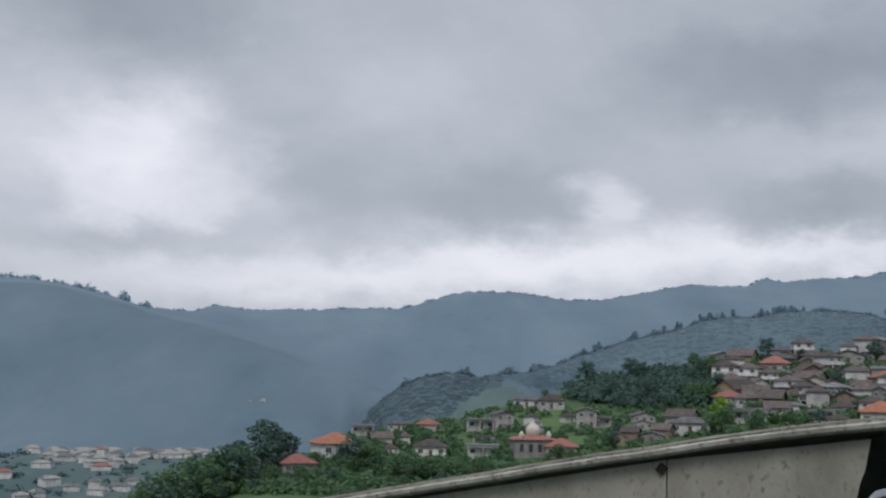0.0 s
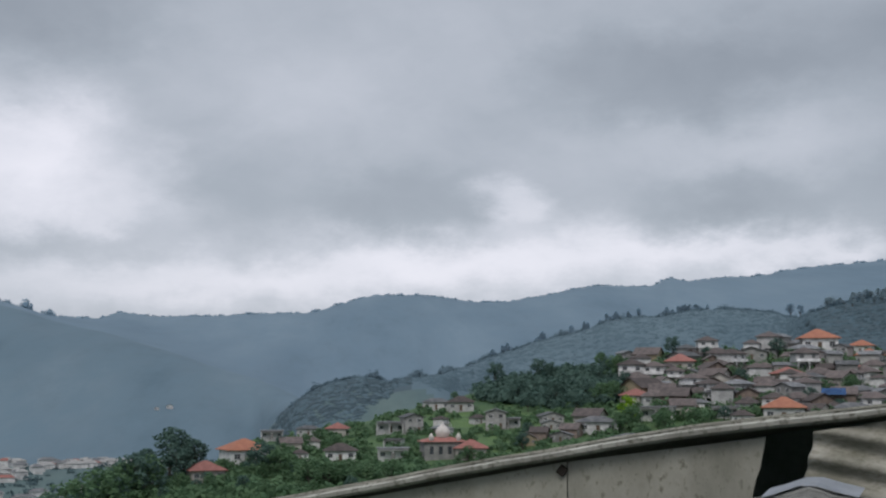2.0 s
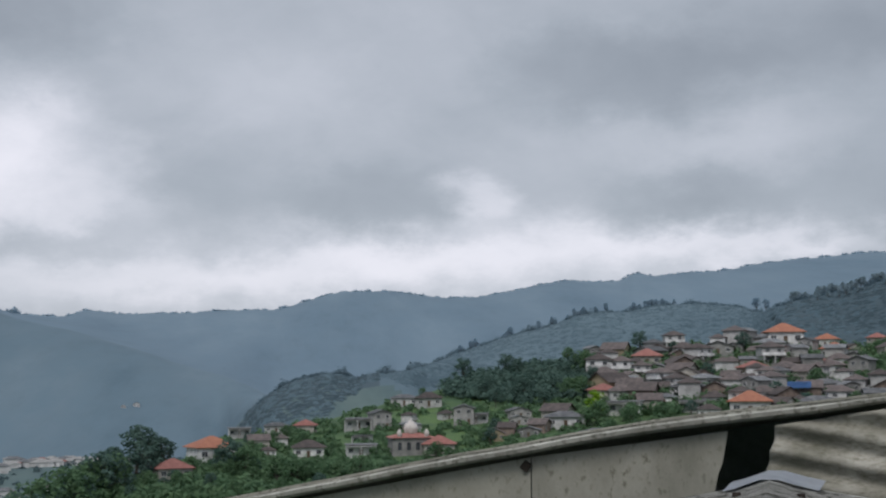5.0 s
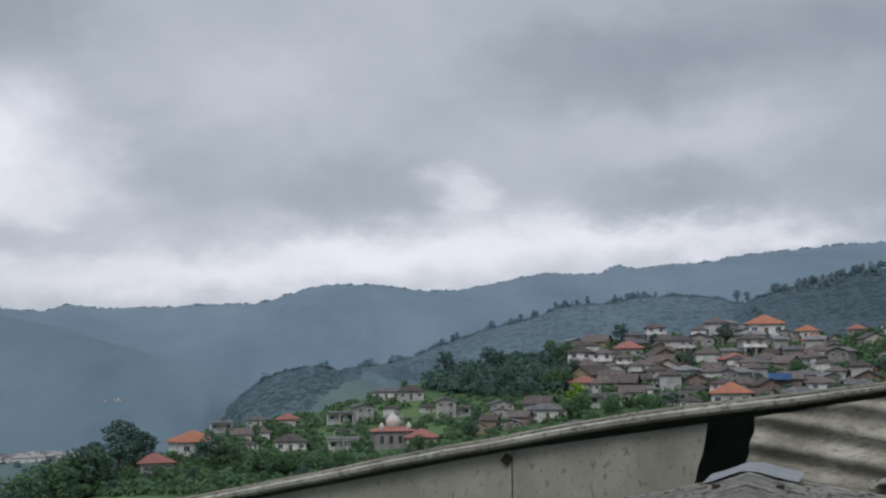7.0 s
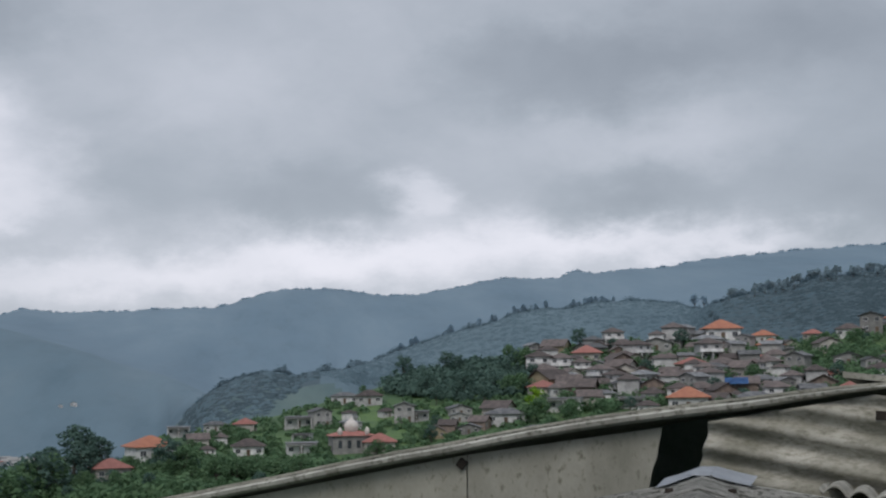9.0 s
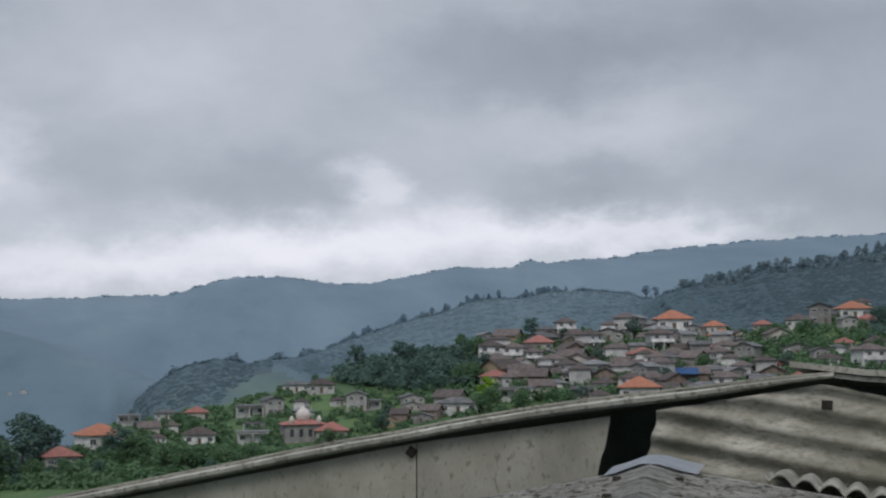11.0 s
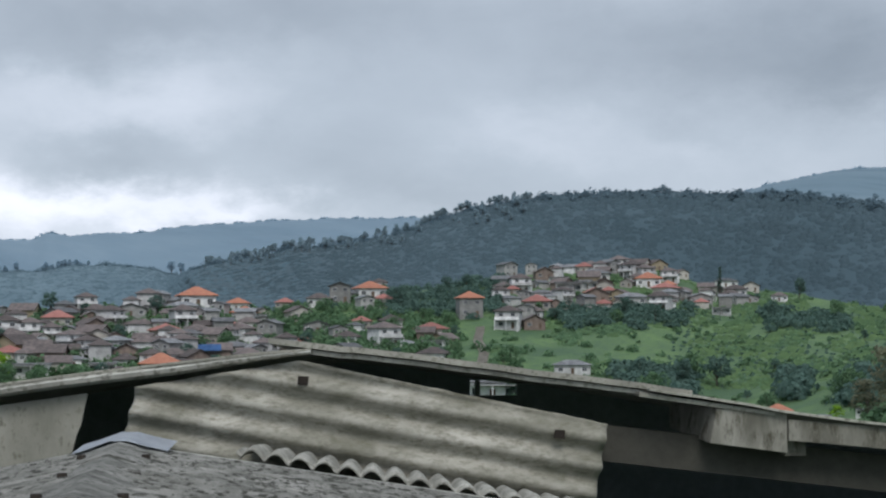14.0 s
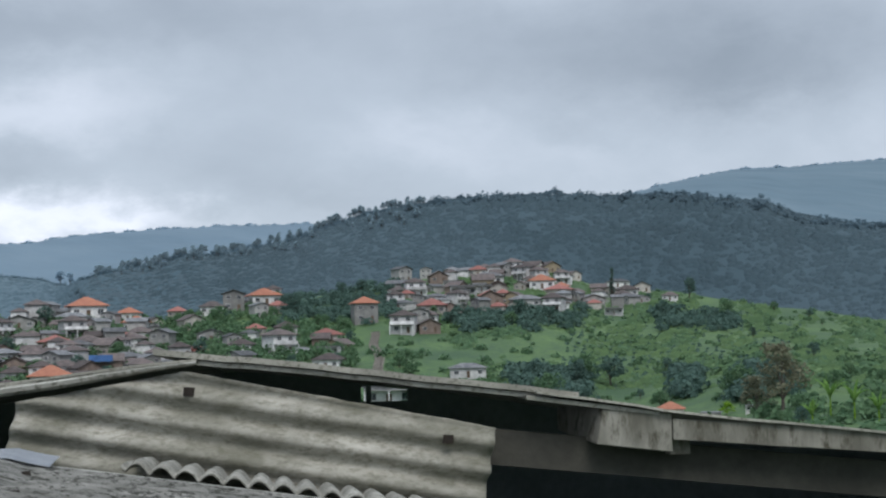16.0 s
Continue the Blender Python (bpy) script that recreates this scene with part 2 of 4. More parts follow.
MAT = {
    "grass": material("grass", (0.046, 0.09, 0.04), (0.094, 0.158, 0.054), 0.03, bump=0.5, fine=11, third=(0.04, 0.074, 0.043), spots_at=(0.46, 0.7)),
    # Valley, hill and mountain base colours are blued and lifted: haze is mixed in.
    "valley": material("hazed_valley_fields", (0.058, 0.098, 0.102), (0.094, 0.136, 0.128), 0.02, fine=9, stretch=(0, 1.0, 0.2, 1.0)),
    "valley_tree": material("hazed_valley_trees", (0.075, 0.12, 0.135), (0.09, 0.14, 0.145), 0.02, island=True, spread=0.15, thin=0.45),
    "hill": material("hazed_hill", (0.040, 0.067, 0.081), (0.056, 0.087, 0.104), 0.008, fine=11, stretch=(0, 1.0, 0.3, 1.0)),
    "ridge": material("hazed_ridge", (0.068, 0.110, 0.134), (0.092, 0.140, 0.165), 0.008, fine=13, stretch=(0, 1.0, 0.3, 1.0)),
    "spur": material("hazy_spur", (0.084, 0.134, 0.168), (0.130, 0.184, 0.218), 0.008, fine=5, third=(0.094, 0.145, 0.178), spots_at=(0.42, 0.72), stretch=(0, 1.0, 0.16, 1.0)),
    "ridge_tree": material("hazed_ridge_trees", (0.125, 0.192, 0.232), (0.165, 0.235, 0.275), 0.008, island=True, spread=0.025, thin=0.5),
    "mountain": material("hazed_mountain", (0.100, 0.154, 0.198), (0.150, 0.210, 0.255), 0.005, fine=6, third=(0.105, 0.158, 0.2), spots_at=(0.42, 0.75), stretch=(0, 1.0, 0.16, 1.0)),
    "forest": material("hazed_hill_trees", (0.085, 0.138, 0.172), (0.115, 0.172, 0.205), 0.009, island=True, spread=0.025, thin=0.5),
    "far_forest": material("hazed_mountain_trees", (0.27, 0.38, 0.46), (0.30, 0.41, 0.49), 0.01, island=True, spread=0.06, thin=0.45),
    # Leaf and dark leaf are lightened so that their colour includes the village haze.
    "leaf": material("leaves", (0.084, 0.16, 0.086), (0.128, 0.215, 0.108), 0.35, island=True, spread=0.18, thin=0.45),
    "dark_leaf": material("dark_leaves", (0.072, 0.13, 0.108), (0.102, 0.168, 0.135), 0.3, island=True, spread=0.12, thin=0.45),
    "lime_leaf": material("lime_leaves", (0.14, 0.28, 0.03), (0.30, 0.46, 0.04), 0.3, island=True, spread=0.3, thin=0.45),
    "banana": material("banana_leaf", (0.12, 0.25, 0.06), (0.20, 0.34, 0.08), 1.5, island=True, spread=0.25, thin=0.45),
    "scrub": material("scrub_leaves", (0.062, 0.118, 0.052), (0.098, 0.162, 0.064), 0.05, island=True, spread=0.06, thin=0.2),
    # Both canopy colours carry the same painted haze as the slopes under them.
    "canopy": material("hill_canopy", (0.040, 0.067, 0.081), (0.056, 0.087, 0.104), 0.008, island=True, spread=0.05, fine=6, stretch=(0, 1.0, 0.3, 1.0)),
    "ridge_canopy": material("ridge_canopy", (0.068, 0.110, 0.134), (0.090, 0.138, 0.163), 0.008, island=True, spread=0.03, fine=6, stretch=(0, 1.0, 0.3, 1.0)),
    # Needle colour is raised for haze and to offset the crowns' own shade.
    "pine": material("hazed_pine_needles", (0.31, 0.41, 0.46), (0.37, 0.47, 0.51), 0.01, island=True, spread=0.06, thin=0.5),
    "dry_leaf": material("dry_leaves", (0.135, 0.145, 0.092), (0.20, 0.195, 0.13), 0.4, island=True, spread=0.2, thin=0.45),
    "bark": material("bark", (0.07, 0.06, 0.05), (0.12, 0.105, 0.09), 2.0),
    "white": material("white_render", (0.40, 0.40, 0.395), (0.66, 0.66, 0.65), 0.4, spread=0.3),
    "cream": material("cream_render", (0.33, 0.315, 0.285), (0.46, 0.435, 0.39), 0.5, spread=0.3),
    "yellow": material("ochre_render", (0.27, 0.225, 0.15), (0.34, 0.29, 0.20), 0.5),
    # Grey walls and brown and grey roofs are lifted, with haze in the colour.
    "grey": material("grey_render", (0.21, 0.21, 0.205), (0.33, 0.325, 0.31), 0.5, spread=0.3),
    "brick": material("bare_brick", (0.16, 0.125, 0.108), (0.24, 0.19, 0.16), 0.8, spread=0.25),
    "roof_brown": material("brown_roof_tiles", (0.072, 0.062, 0.060), (0.132, 0.108, 0.10), 0.7, fine=10, spread=0.35),
    "roof_grey": material("grey_roof_sheets", (0.085, 0.09, 0.095), (0.185, 0.188, 0.192), 0.7, fine=10, spread=0.45),
    "roof_orange": material("orange_roof_tiles", (0.29, 0.122, 0.08), (0.37, 0.16, 0.10), 0.7, fine=10, spread=0.08),
    "roof_red": material("red_roof_tiles", (0.22, 0.095, 0.08), (0.29, 0.13, 0.11), 0.7, fine=10, spread=0.2),
    "blue": material("blue_tarpaulin", (0.045, 0.12, 0.28), (0.06, 0.155, 0.35), 0.8, rough=0.5),
    "glass": material("window_glass", (0.045, 0.052, 0.06), (0.065, 0.072, 0.08), 1.0, rough=0.25),
    "wood": material("dark_wood", (0.10, 0.07, 0.05), (0.16, 0.12, 0.09), 1.5),
    "asbestos": material("weathered_fibre_cement", (0.26, 0.255, 0.217), (0.42, 0.41, 0.355), 2.2, rough=0.95, bump=0.004, fine=14, third=(0.14, 0.137, 0.108), spots_at=(0.5, 0.66)),
    "pale": material("pale_fibre_cement", (0.235, 0.23, 0.20), (0.41, 0.405, 0.36), 4.0, rough=0.95, bump=0.004, fine=6, third=(0.12, 0.118, 0.096), spots_at=(0.5, 0.66)),
    "sheet": material("grimy_corrugated_cement", (0.22, 0.215, 0.172), (0.54, 0.52, 0.455), 2.2, rough=0.95, bump=0.005, fine=9, third=(0.13, 0.127, 0.093), spots_at=(0.44, 0.74), stretch=(-10.5, 0.75, 1.0, 1.7)),
    "panel": material("flat_fibre_cement", (0.225, 0.222, 0.183), (0.36, 0.352, 0.30), 1.6, rough=0.95, bump=0.003, fine=12, third=(0.165, 0.162, 0.128), stretch=(0, 1.3, 1.0, 0.8)),
    "lower_roof": material("lichened_fibre_cement", (0.11, 0.11, 0.097), (0.25, 0.245, 0.222), 9.0, rough=1.0, bump=0.02, fine=3, third=(0.042, 0.042, 0.035), spots_at=(0.5, 0.6), stretch=(0, 0.8, 1.3, 1.0)),
    "zinc": material("pale_zinc_sheet", (0.38, 0.41, 0.45), (0.50, 0.53, 0.56), 5.0, rough=0.55, bump=0.002),
    "concrete": material("stained_concrete", (0.14, 0.135, 0.11), (0.33, 0.32, 0.275), 3.4, rough=0.95, bump=0.005, fine=3, third=(0.075, 0.07, 0.052), spots_at=(0.5, 0.66), stretch=(0, 1.5, 1.0, 0.55)),
    # The blue-black dimness inside the shed is toned into the board colour.
    "inside": material("inside_boards", (0.15, 0.172, 0.18), (0.21, 0.235, 0.245), 2.0),
    # Timber colour is lowered to take in the shade under the eave.
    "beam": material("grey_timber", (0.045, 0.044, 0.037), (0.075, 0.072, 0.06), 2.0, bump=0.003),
    "rubber": material("black_washer", (0.02, 0.016, 0.013), (0.035, 0.028, 0.022), 8.0),
    "dome": material("pale_dome", (0.52, 0.48, 0.45), (0.62, 0.58, 0.54), 1.0),
    "path": material("worn_earth_path", (0.20, 0.18, 0.15), (0.28, 0.26, 0.22), 0.4),
}


# ---------------------------------------------------------------- builders
def mesh_of(name, bm, mat, smooth=False):
    me = bpy.data.meshes.new(name)
    bm.to_mesh(me)
    bm.free()
    me.materials.append(mat)
    if smooth:
        me.polygons.foreach_set("use_smooth", [True] * len(me.polygons))
    return me


def part(name, bm, mat, parent, label="", smooth=False):
    ob = new(name, mesh_of(name, bm, mat, smooth))
    ob.parent = parent
    return tagged(ob, label)


def thing(name, label, category, group="", kind="", m=None):
    ob = new(name)
    if m is not None:
        ob.matrix_basis = m
    return tagged(ob, label, category, group, kind)


def box(bm, x0, x1, y0, y1, z0, z1, m=None):
    v = [bm.verts.new((x, y, z)) for x in (x0, x1) for y in (y0, y1) for z in (z0, z1)]
    if m is not None:
        for q in v:
            q.co = m @ q.co
    for f in ((0, 1, 3, 2), (4, 6, 7, 5), (0, 4, 5, 1), (2, 3, 7, 6), (0, 2, 6, 4), (1, 5, 7, 3)):
        bm.faces.new([v[i] for i in f])
    return v


def prism(bm, ring_a, ring_b):
    """A closed solid between two rings of the same number of corners."""
    a = [bm.verts.new(p) for p in ring_a]
    b = [bm.verts.new(p) for p in ring_b]
    n = len(a)
    bm.faces.new(a[::-1])
    bm.faces.new(b)
    for i in range(n):
        bm.faces.new((a[i], a[(i + 1) % n], b[(i + 1) % n], b[i]))


def ribbon(bm, rings):
    """A solid swept through rings of equal count, one closed mesh."""
    rows = [[bm.verts.new(p) for p in r] for r in rings]
    n = len(rows[0])
    for a, b in zip(rows, rows[1:]):
        for i in range(n):
            bm.faces.new((a[i], a[(i + 1) % n], b[(i + 1) % n], b[i]))
    bm.faces.new(rows[0][::-1])
    bm.faces.new(rows[-1])
    bmesh.ops.recalc_face_normals(bm, faces=bm.faces[:])


# ---------------------------------------------------------------- the land
def curve(table):
    xs = [p[0] for p in table]
    ys = [p[1] for p in table]
    return lambda b: float(np.interp(b, xs, ys))


# bearing (degrees to the right of the first view), elevation seen from the eye
CREST = curve([(-60, -7), (-20, -6.8), (-12, -6.2), (-9.5, -5.0), (-7, -3.75), (-4.5, -2.6), (-3.2, -1.95), (-0.5, -1.55), (3, -0.75), (5.6, -0.2), (7.7, 0.2), (10.2, 0.65), (13, 1.15), (18.5, 1.4), (21.3, 1.25),
               (23.6, 1.6), (25.9, 2.0), (28.5, 2.2), (30.5, 2.75), (33.8, 3.1), (37, 2.9), (39.3, 2.2), (42.3, 1.8), (46.7, 1.1), (50.3, 0.55), (60, 0.3), (90, -2)])
CREST_D = curve([(-60, 200), (-20, 230), (-6, 320), (0, 390), (10, 470), (18, 500), (24, 530), (33, 640), (40, 660), (50, 620), (60, 500), (90, 300)])
MID = curve([(-60, -3), (-4, -3.1), (-3.3, -1.8), (-2.6, -1.1), (-1.9, -0.58), (-0.9, -0.05), (0.3, 0.24), (1.5, 0.04), (2.5, 0.3), (3.5, 0.42), (4.4, 0.68), (5.5, 1.12), (7.4, 1.72), (9.2, 2.15), (10.3, 2.6), (11.5, 2.72),
             (12.4, 2.7), (13.6, 2.98), (15.2, 3.06), (16.8, 2.86), (17.8, 2.6), (18.7, 2.9), (19.9, 3.15), (21.2, 3.37), (22.4, 3.68), (23.5, 3.8), (25.3, 4.05), (26.9, 4.35), (28.1, 4.88), (29.2, 5.25), (30.4, 5.5),
             (32.7, 5.9), (36, 6.1), (38.2, 6.0), (39.5, 5.82), (42.5, 5.7), (45.8, 5.4), (46.9, 4.9), (50.4, 4.3), (60, 4), (90, 2)])
MID_D = curve([(-60, 1150), (-4, 1150), (-2, 850), (3.5, 900), (6, 1250), (15, 1450), (17.4, 1400), (18.6, 1050), (60, 1000), (90, 1000)])
SPUR = curve([(-60, 3.9), (-25, 3.9), (-17.6, 3.55), (-15.2, 3.35), (-13, 2.85), (-12, 2.48), (-10, 2.05), (-8, 1.5), (-6, 0.9), (-3.8, 0.3), (-1.9, -0.5), (2, -1.5), (8, 0), (18, 1), (40, 3), (60, 2), (90, 1)])
FAR = curve([(-60, 4), (-25, 4.1), (-17.6, 3.75), (-16.3, 3.65), (-15.2, 3.5), (-14.1, 3.2), (-13, 2.95), (-12, 2.62), (-10.4, 2.55), (-9.8, 2.58), (-9.35, 2.78), (-8, 2.68), (-5.5, 2.82), (-3.2, 2.98), (-1.7, 3.06), (-0.8, 3.34),
             (0.9, 3.8), (2.5, 3.85), (3.9, 3.62), (5.3, 3.55), (6.4, 3.6), (7.7, 3.8), (8.9, 4.08), (10.1, 4.2), (12.2, 4.1), (12.5, 4.3), (12.85, 4.36), (13.2, 4.28), (13.5, 4.18), (16.3, 4.3), (17.5, 4.6), (19.8, 4.74),
             (21.7, 4.82), (24, 4.9), (27, 4.98), (33, 5.3), (38, 5.65), (40, 5.75), (42.5, 6.2), (44.7, 6.52), (47.8, 6.72), (50.5, 6.74), (60, 6.3), (90, 4)])
FAR_D = curve([(-60, 2600), (-12, 2700), (-8, 3700), (90, 3700)])


NEAR = curve([(-60, -7.4), (20, -7.4), (24, -6.4), (40, -6.2), (47, -4.6), (60, -4.2), (90, -5)])
NEAR_D = curve([(-60, 150), (-12, 170), (-5, 210), (40, 210), (48, 130), (90, 130)])


def profile(b):
    c, cd, m, md, f, fd = CREST(b), CREST_D(b), MID(b), MID_D(b), FAR(b), FAR_D(b)
    d = [20, 45, NEAR_D(b), cd, max(cd * 1.3, 0.5 * (cd + md) * 0.8), md, 2000, fd, 4900]
    e = [-16, -10.5, NEAR(b), c, min(c, m) - 1.3, m, SPUR(b) if b < 3 else min(m, f) - 2, f, f - 2.5]
    return d, e


def land(b, d, ripple=True):
    """Height of the ground at a bearing (degrees) and a distance."""
    ds, es = profile(b)
    k = min(max(int(np.searchsorted(ds, d)) - 1, 0), len(ds) - 2)
    t = min(max((math.log(d) - math.log(ds[k])) / (math.log(ds[k + 1]) - math.log(ds[k])), 0), 1)
    if k >= 3:
        t = t * t * (3 - 2 * t)
    e = es[k] + (es[k + 1] - es[k]) * t
    z = EYE + d * math.tan(radians(e))
    if d < 20:
        z = EYE + 20 * math.tan(radians(-16))
    if ripple and d > 60:
        x, y = ground_xy(b, d)
        z += d * 0.0045 * noise.noise(Vector((x * 7 / (200 + d), y * 7 / (200 + d), 0))) + d * 0.0018 * noise.noise(Vector((x * 30 / (200 + d), y * 30 / (200 + d), 3)))
    return z


def ground_xy(b, d):
    return d * math.sin(radians(b)), d * math.cos(radians(b))


def spot(b, e):
    """The distance, on the rise from the yards to the crest, at which the ground at this bearing is seen at this elevation."""
    ds, es = profile(b)
    t = min(max((e - es[2]) / (es[3] - es[2]), 0.0), 1.0)
    return ds[2] * (ds[3] / ds[2]) ** t


def build_land():
    bearings = [-180 + 4 * i for i in range(30)] + [-60 + 0.3 * i for i in range(401)] + [64 + 4 * i for i in range(29)]
    dists = [4.0, 10.0] + [20 * (4900 / 20) ** (i / 150) for i in range(151)]
    verts, faces, slots = [(0, 0, land(0, 5))], [], []
    n = len(dists)
    for b in bearings:
        bb = b if -60 <= b <= 60 else (60 + (b - 60) * 0.25 if b > 60 else -60)
        for d in dists:
            x, y = ground_xy(b, d)
            verts.append((x, y, land(min(bb, 90), d)))
    for i in range(len(bearings)):
        j = (i + 1) % len(bearings)
        faces.append((0, 1 + j * n, 1 + i * n))
        slots.append(0)
        b = min(max(bearings[i], -60), 60)
        ds, _ = profile(b)
        for k in range(n - 1):
            faces.append((1 + i * n + k, 1 + j * n + k, 1 + j * n + k + 1, 1 + i * n + k + 1))
            # farther layers take the base colours with more haze in them
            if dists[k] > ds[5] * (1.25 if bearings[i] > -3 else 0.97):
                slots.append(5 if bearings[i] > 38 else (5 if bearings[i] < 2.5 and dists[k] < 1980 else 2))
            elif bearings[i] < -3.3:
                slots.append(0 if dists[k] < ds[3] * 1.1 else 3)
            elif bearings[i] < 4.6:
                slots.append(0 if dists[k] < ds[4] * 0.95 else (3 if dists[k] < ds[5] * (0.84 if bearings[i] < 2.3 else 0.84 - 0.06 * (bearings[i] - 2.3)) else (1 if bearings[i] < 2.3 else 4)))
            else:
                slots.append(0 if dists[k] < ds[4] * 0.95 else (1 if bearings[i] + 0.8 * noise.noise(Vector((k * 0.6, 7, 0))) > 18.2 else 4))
    me = bpy.data.meshes.new("ground")
    me.from_pydata(verts, [], faces)
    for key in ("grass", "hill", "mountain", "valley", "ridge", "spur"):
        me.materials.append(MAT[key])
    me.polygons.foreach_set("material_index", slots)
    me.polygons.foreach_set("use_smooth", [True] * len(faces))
    tagged(new("ground", me), "green valley slopes rising to wooded hills and hazy mountains", "ground", kind="structure")


build_land()

# ---------------------------------------------------------------- far woods
def bush_mesh(name, label, mat, spots, leaves=46, leaf=0.5, category="bushes", lie=0.0):
    """One mesh of many ragged clumps of leaf cards; spots: x, y, z, radius and, if not round, height over width; lie: how far the leaves lie along the slope that falls to the valley."""
    rng = np.random.default_rng(3)
    verts, faces = [], []
    k = 0
    for x, y, z, r, *more in spots:
        v = rng.normal(size=(leaves, 3))
        v /= np.linalg.norm(v, axis=1)[:, None]
        v[:, 2] = np.abs(v[:, 2])
        c = v * r * rng.uniform(0.5, 1.0, (leaves, 1)) * np.array([1, 1, more[0] if more else 0.9]) + np.array([x, y, z])
        n = v + rng.uniform(-0.6, 0.6, (leaves, 3))
        if lie:
            n = n * (1 - lie) + lie * np.array([-x, -y, math.hypot(x, y)]) / math.hypot(x, y)
        s = np.cross(n, rng.normal(size=(leaves, 3)))
        s /= np.linalg.norm(s, axis=1)[:, None]
        t = np.cross(n, s)
        t /= np.linalg.norm(t, axis=1)[:, None]
        w = leaf * rng.uniform(0.5, 1.1, (leaves, 1)) * (0.5 + r * 0.3)
        verts.append(np.stack([c - s * w, c + t * w, c + s * w, c - t * w], 1).reshape(-1, 3))
        faces += [(k + 4 * i, k + 4 * i + 1, k + 4 * i + 2, k + 4 * i + 3) for i in range(leaves)]
        k += 4 * leaves
    me = bpy.data.meshes.new(name)
    me.from_pydata(np.concatenate(verts).tolist(), [], faces)
    me.materials.append(mat)
    return tagged(new(name, me), label, category, kind="stuff")


def dome_mesh(name, label, mat, spots, category="trees"):
    """One mesh of many low rounded tree crowns standing close together; spots: x, y, z, radius, height over width."""
    rng = np.random.default_rng(5)
    turn = np.arange(6) * math.pi / 3
    rings = [np.stack([r * np.cos(turn + o), r * np.sin(turn + o), np.full(6, h)], 1) for r, h, o in ((1.2, -3.0, 0.0), (0.95, 0.0, 0.5), (0.55, 0.7, 0.0))]
    crown = np.concatenate(rings + [np.array([[0.0, 0.0, 0.95]])])
    tris = []
    for low in (0, 6):
        for i in range(6):
            j = (i + 1) % 6
            tris += [(low + i, low + j, low + 6 + i), (low + j, low + 6 + j, low + 6 + i)]
    tris += [(12 + i, 12 + (i + 1) % 6, 18) for i in range(6)]
    verts, faces = [], []
    for k, (x, y, z, r, high) in enumerate(spots):
        a = rng.uniform(0, 6.28)
        c, q = math.cos(a), math.sin(a)
        p = crown * rng.uniform(0.85, 1.15, crown.shape) * np.array([r, r, r * high])
        verts.append(np.stack([p[:, 0] * c - p[:, 1] * q + x, p[:, 0] * q + p[:, 1] * c + y, p[:, 2] + z], 1))
        faces += [(19 * k + i, 19 * k + j, 19 * k + m) for i, j, m in tris]
    me = bpy.data.meshes.new(name)
    me.from_pydata(np.concatenate(verts).tolist(), [], faces)
    me.polygons.foreach_set("use_smooth", [True] * len(faces))
    me.materials.append(mat)
    return tagged(new(name, me), label, category, kind="stuff")


def scatter_woods():
    rng = random.Random(11)
    hill, ridge, far, tall, valley = [], [], [], [], []
    for b10 in range(-48, 1120, 1):
        b = b10 / 20 + rng.uniform(-0.05, 0.05)
        d = MID_D(b) * rng.uniform(0.97, 1.0)
        x, y = ground_xy(b, d)
        s = max(0.25, 0.75 + 0.9 * noise.noise(Vector((b * 1.7, 0, 4)))) * rng.uniform(0.7, 1.15)
        (hill if b > 18.3 or b < 1.9 else ridge).append((x, y, land(b, d) - 0.8, 3.2 * s, 1.7))
    hill_cover, ridge_cover = [], []
    for _ in range(26000):
        b = rng.uniform(-2.9, 56)
        d = MID_D(b) * (1 - 0.27 * rng.random() ** 0.9)
        x, y = ground_xy(b, d)
        if b < 5.0:
            reach = max(0.36 - 0.085 * max(b + 1.0, 0.0), 0.1 + 0.07 * (b - 2.6)) + 0.06 * noise.noise(Vector((b * 2.5, 0, 3)))
            d = MID_D(b) * (1 - reach * rng.random())
            x, y = ground_xy(b, d)
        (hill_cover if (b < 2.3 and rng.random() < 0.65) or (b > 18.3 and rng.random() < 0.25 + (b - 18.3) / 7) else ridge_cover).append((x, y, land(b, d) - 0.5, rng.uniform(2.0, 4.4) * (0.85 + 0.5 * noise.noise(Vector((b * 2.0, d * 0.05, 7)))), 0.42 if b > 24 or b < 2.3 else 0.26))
    for b10 in range(-520, 1120, 1):
        b = b10 / 20 + rng.uniform(-0.1, 0.1)
        d = FAR_D(b) * rng.uniform(0.985, 1.0)
        x, y = ground_xy(b, d)
        s = max(0.2, 0.6 + 0.9 * noise.noise(Vector((b * 2.3, 3, 0)))) * rng.uniform(0.6, 1.2)
        if b < -11.5:
            tall.append((x, y, land(b, d) - 2, 6.5 * s, 2.6))
        else:
            far.append((x, y, land(b, d) - 2, 9 * s, 1.0))
    for _ in range(420):
        b = rng.uniform(-19, -3.4)
        d = rng.uniform(560, 1150)
        x, y = ground_xy(b, d)
        valley.append((x, y, land(b, d) - 0.5, 4.5 * rng.uniform(0.4, 1.3), 0.9))
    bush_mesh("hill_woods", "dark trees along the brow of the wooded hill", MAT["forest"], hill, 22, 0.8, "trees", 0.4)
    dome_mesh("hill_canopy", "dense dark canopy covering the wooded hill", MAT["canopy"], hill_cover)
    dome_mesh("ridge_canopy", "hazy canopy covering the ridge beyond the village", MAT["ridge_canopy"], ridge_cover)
    bush_mesh("ridge_woods", "woods tinted blue-green with haze on the ridge beyond the village", MAT["ridge_tree"], ridge, 22, 0.8, "trees", 0.4)
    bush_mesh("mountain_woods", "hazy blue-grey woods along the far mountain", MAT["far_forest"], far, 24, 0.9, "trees")
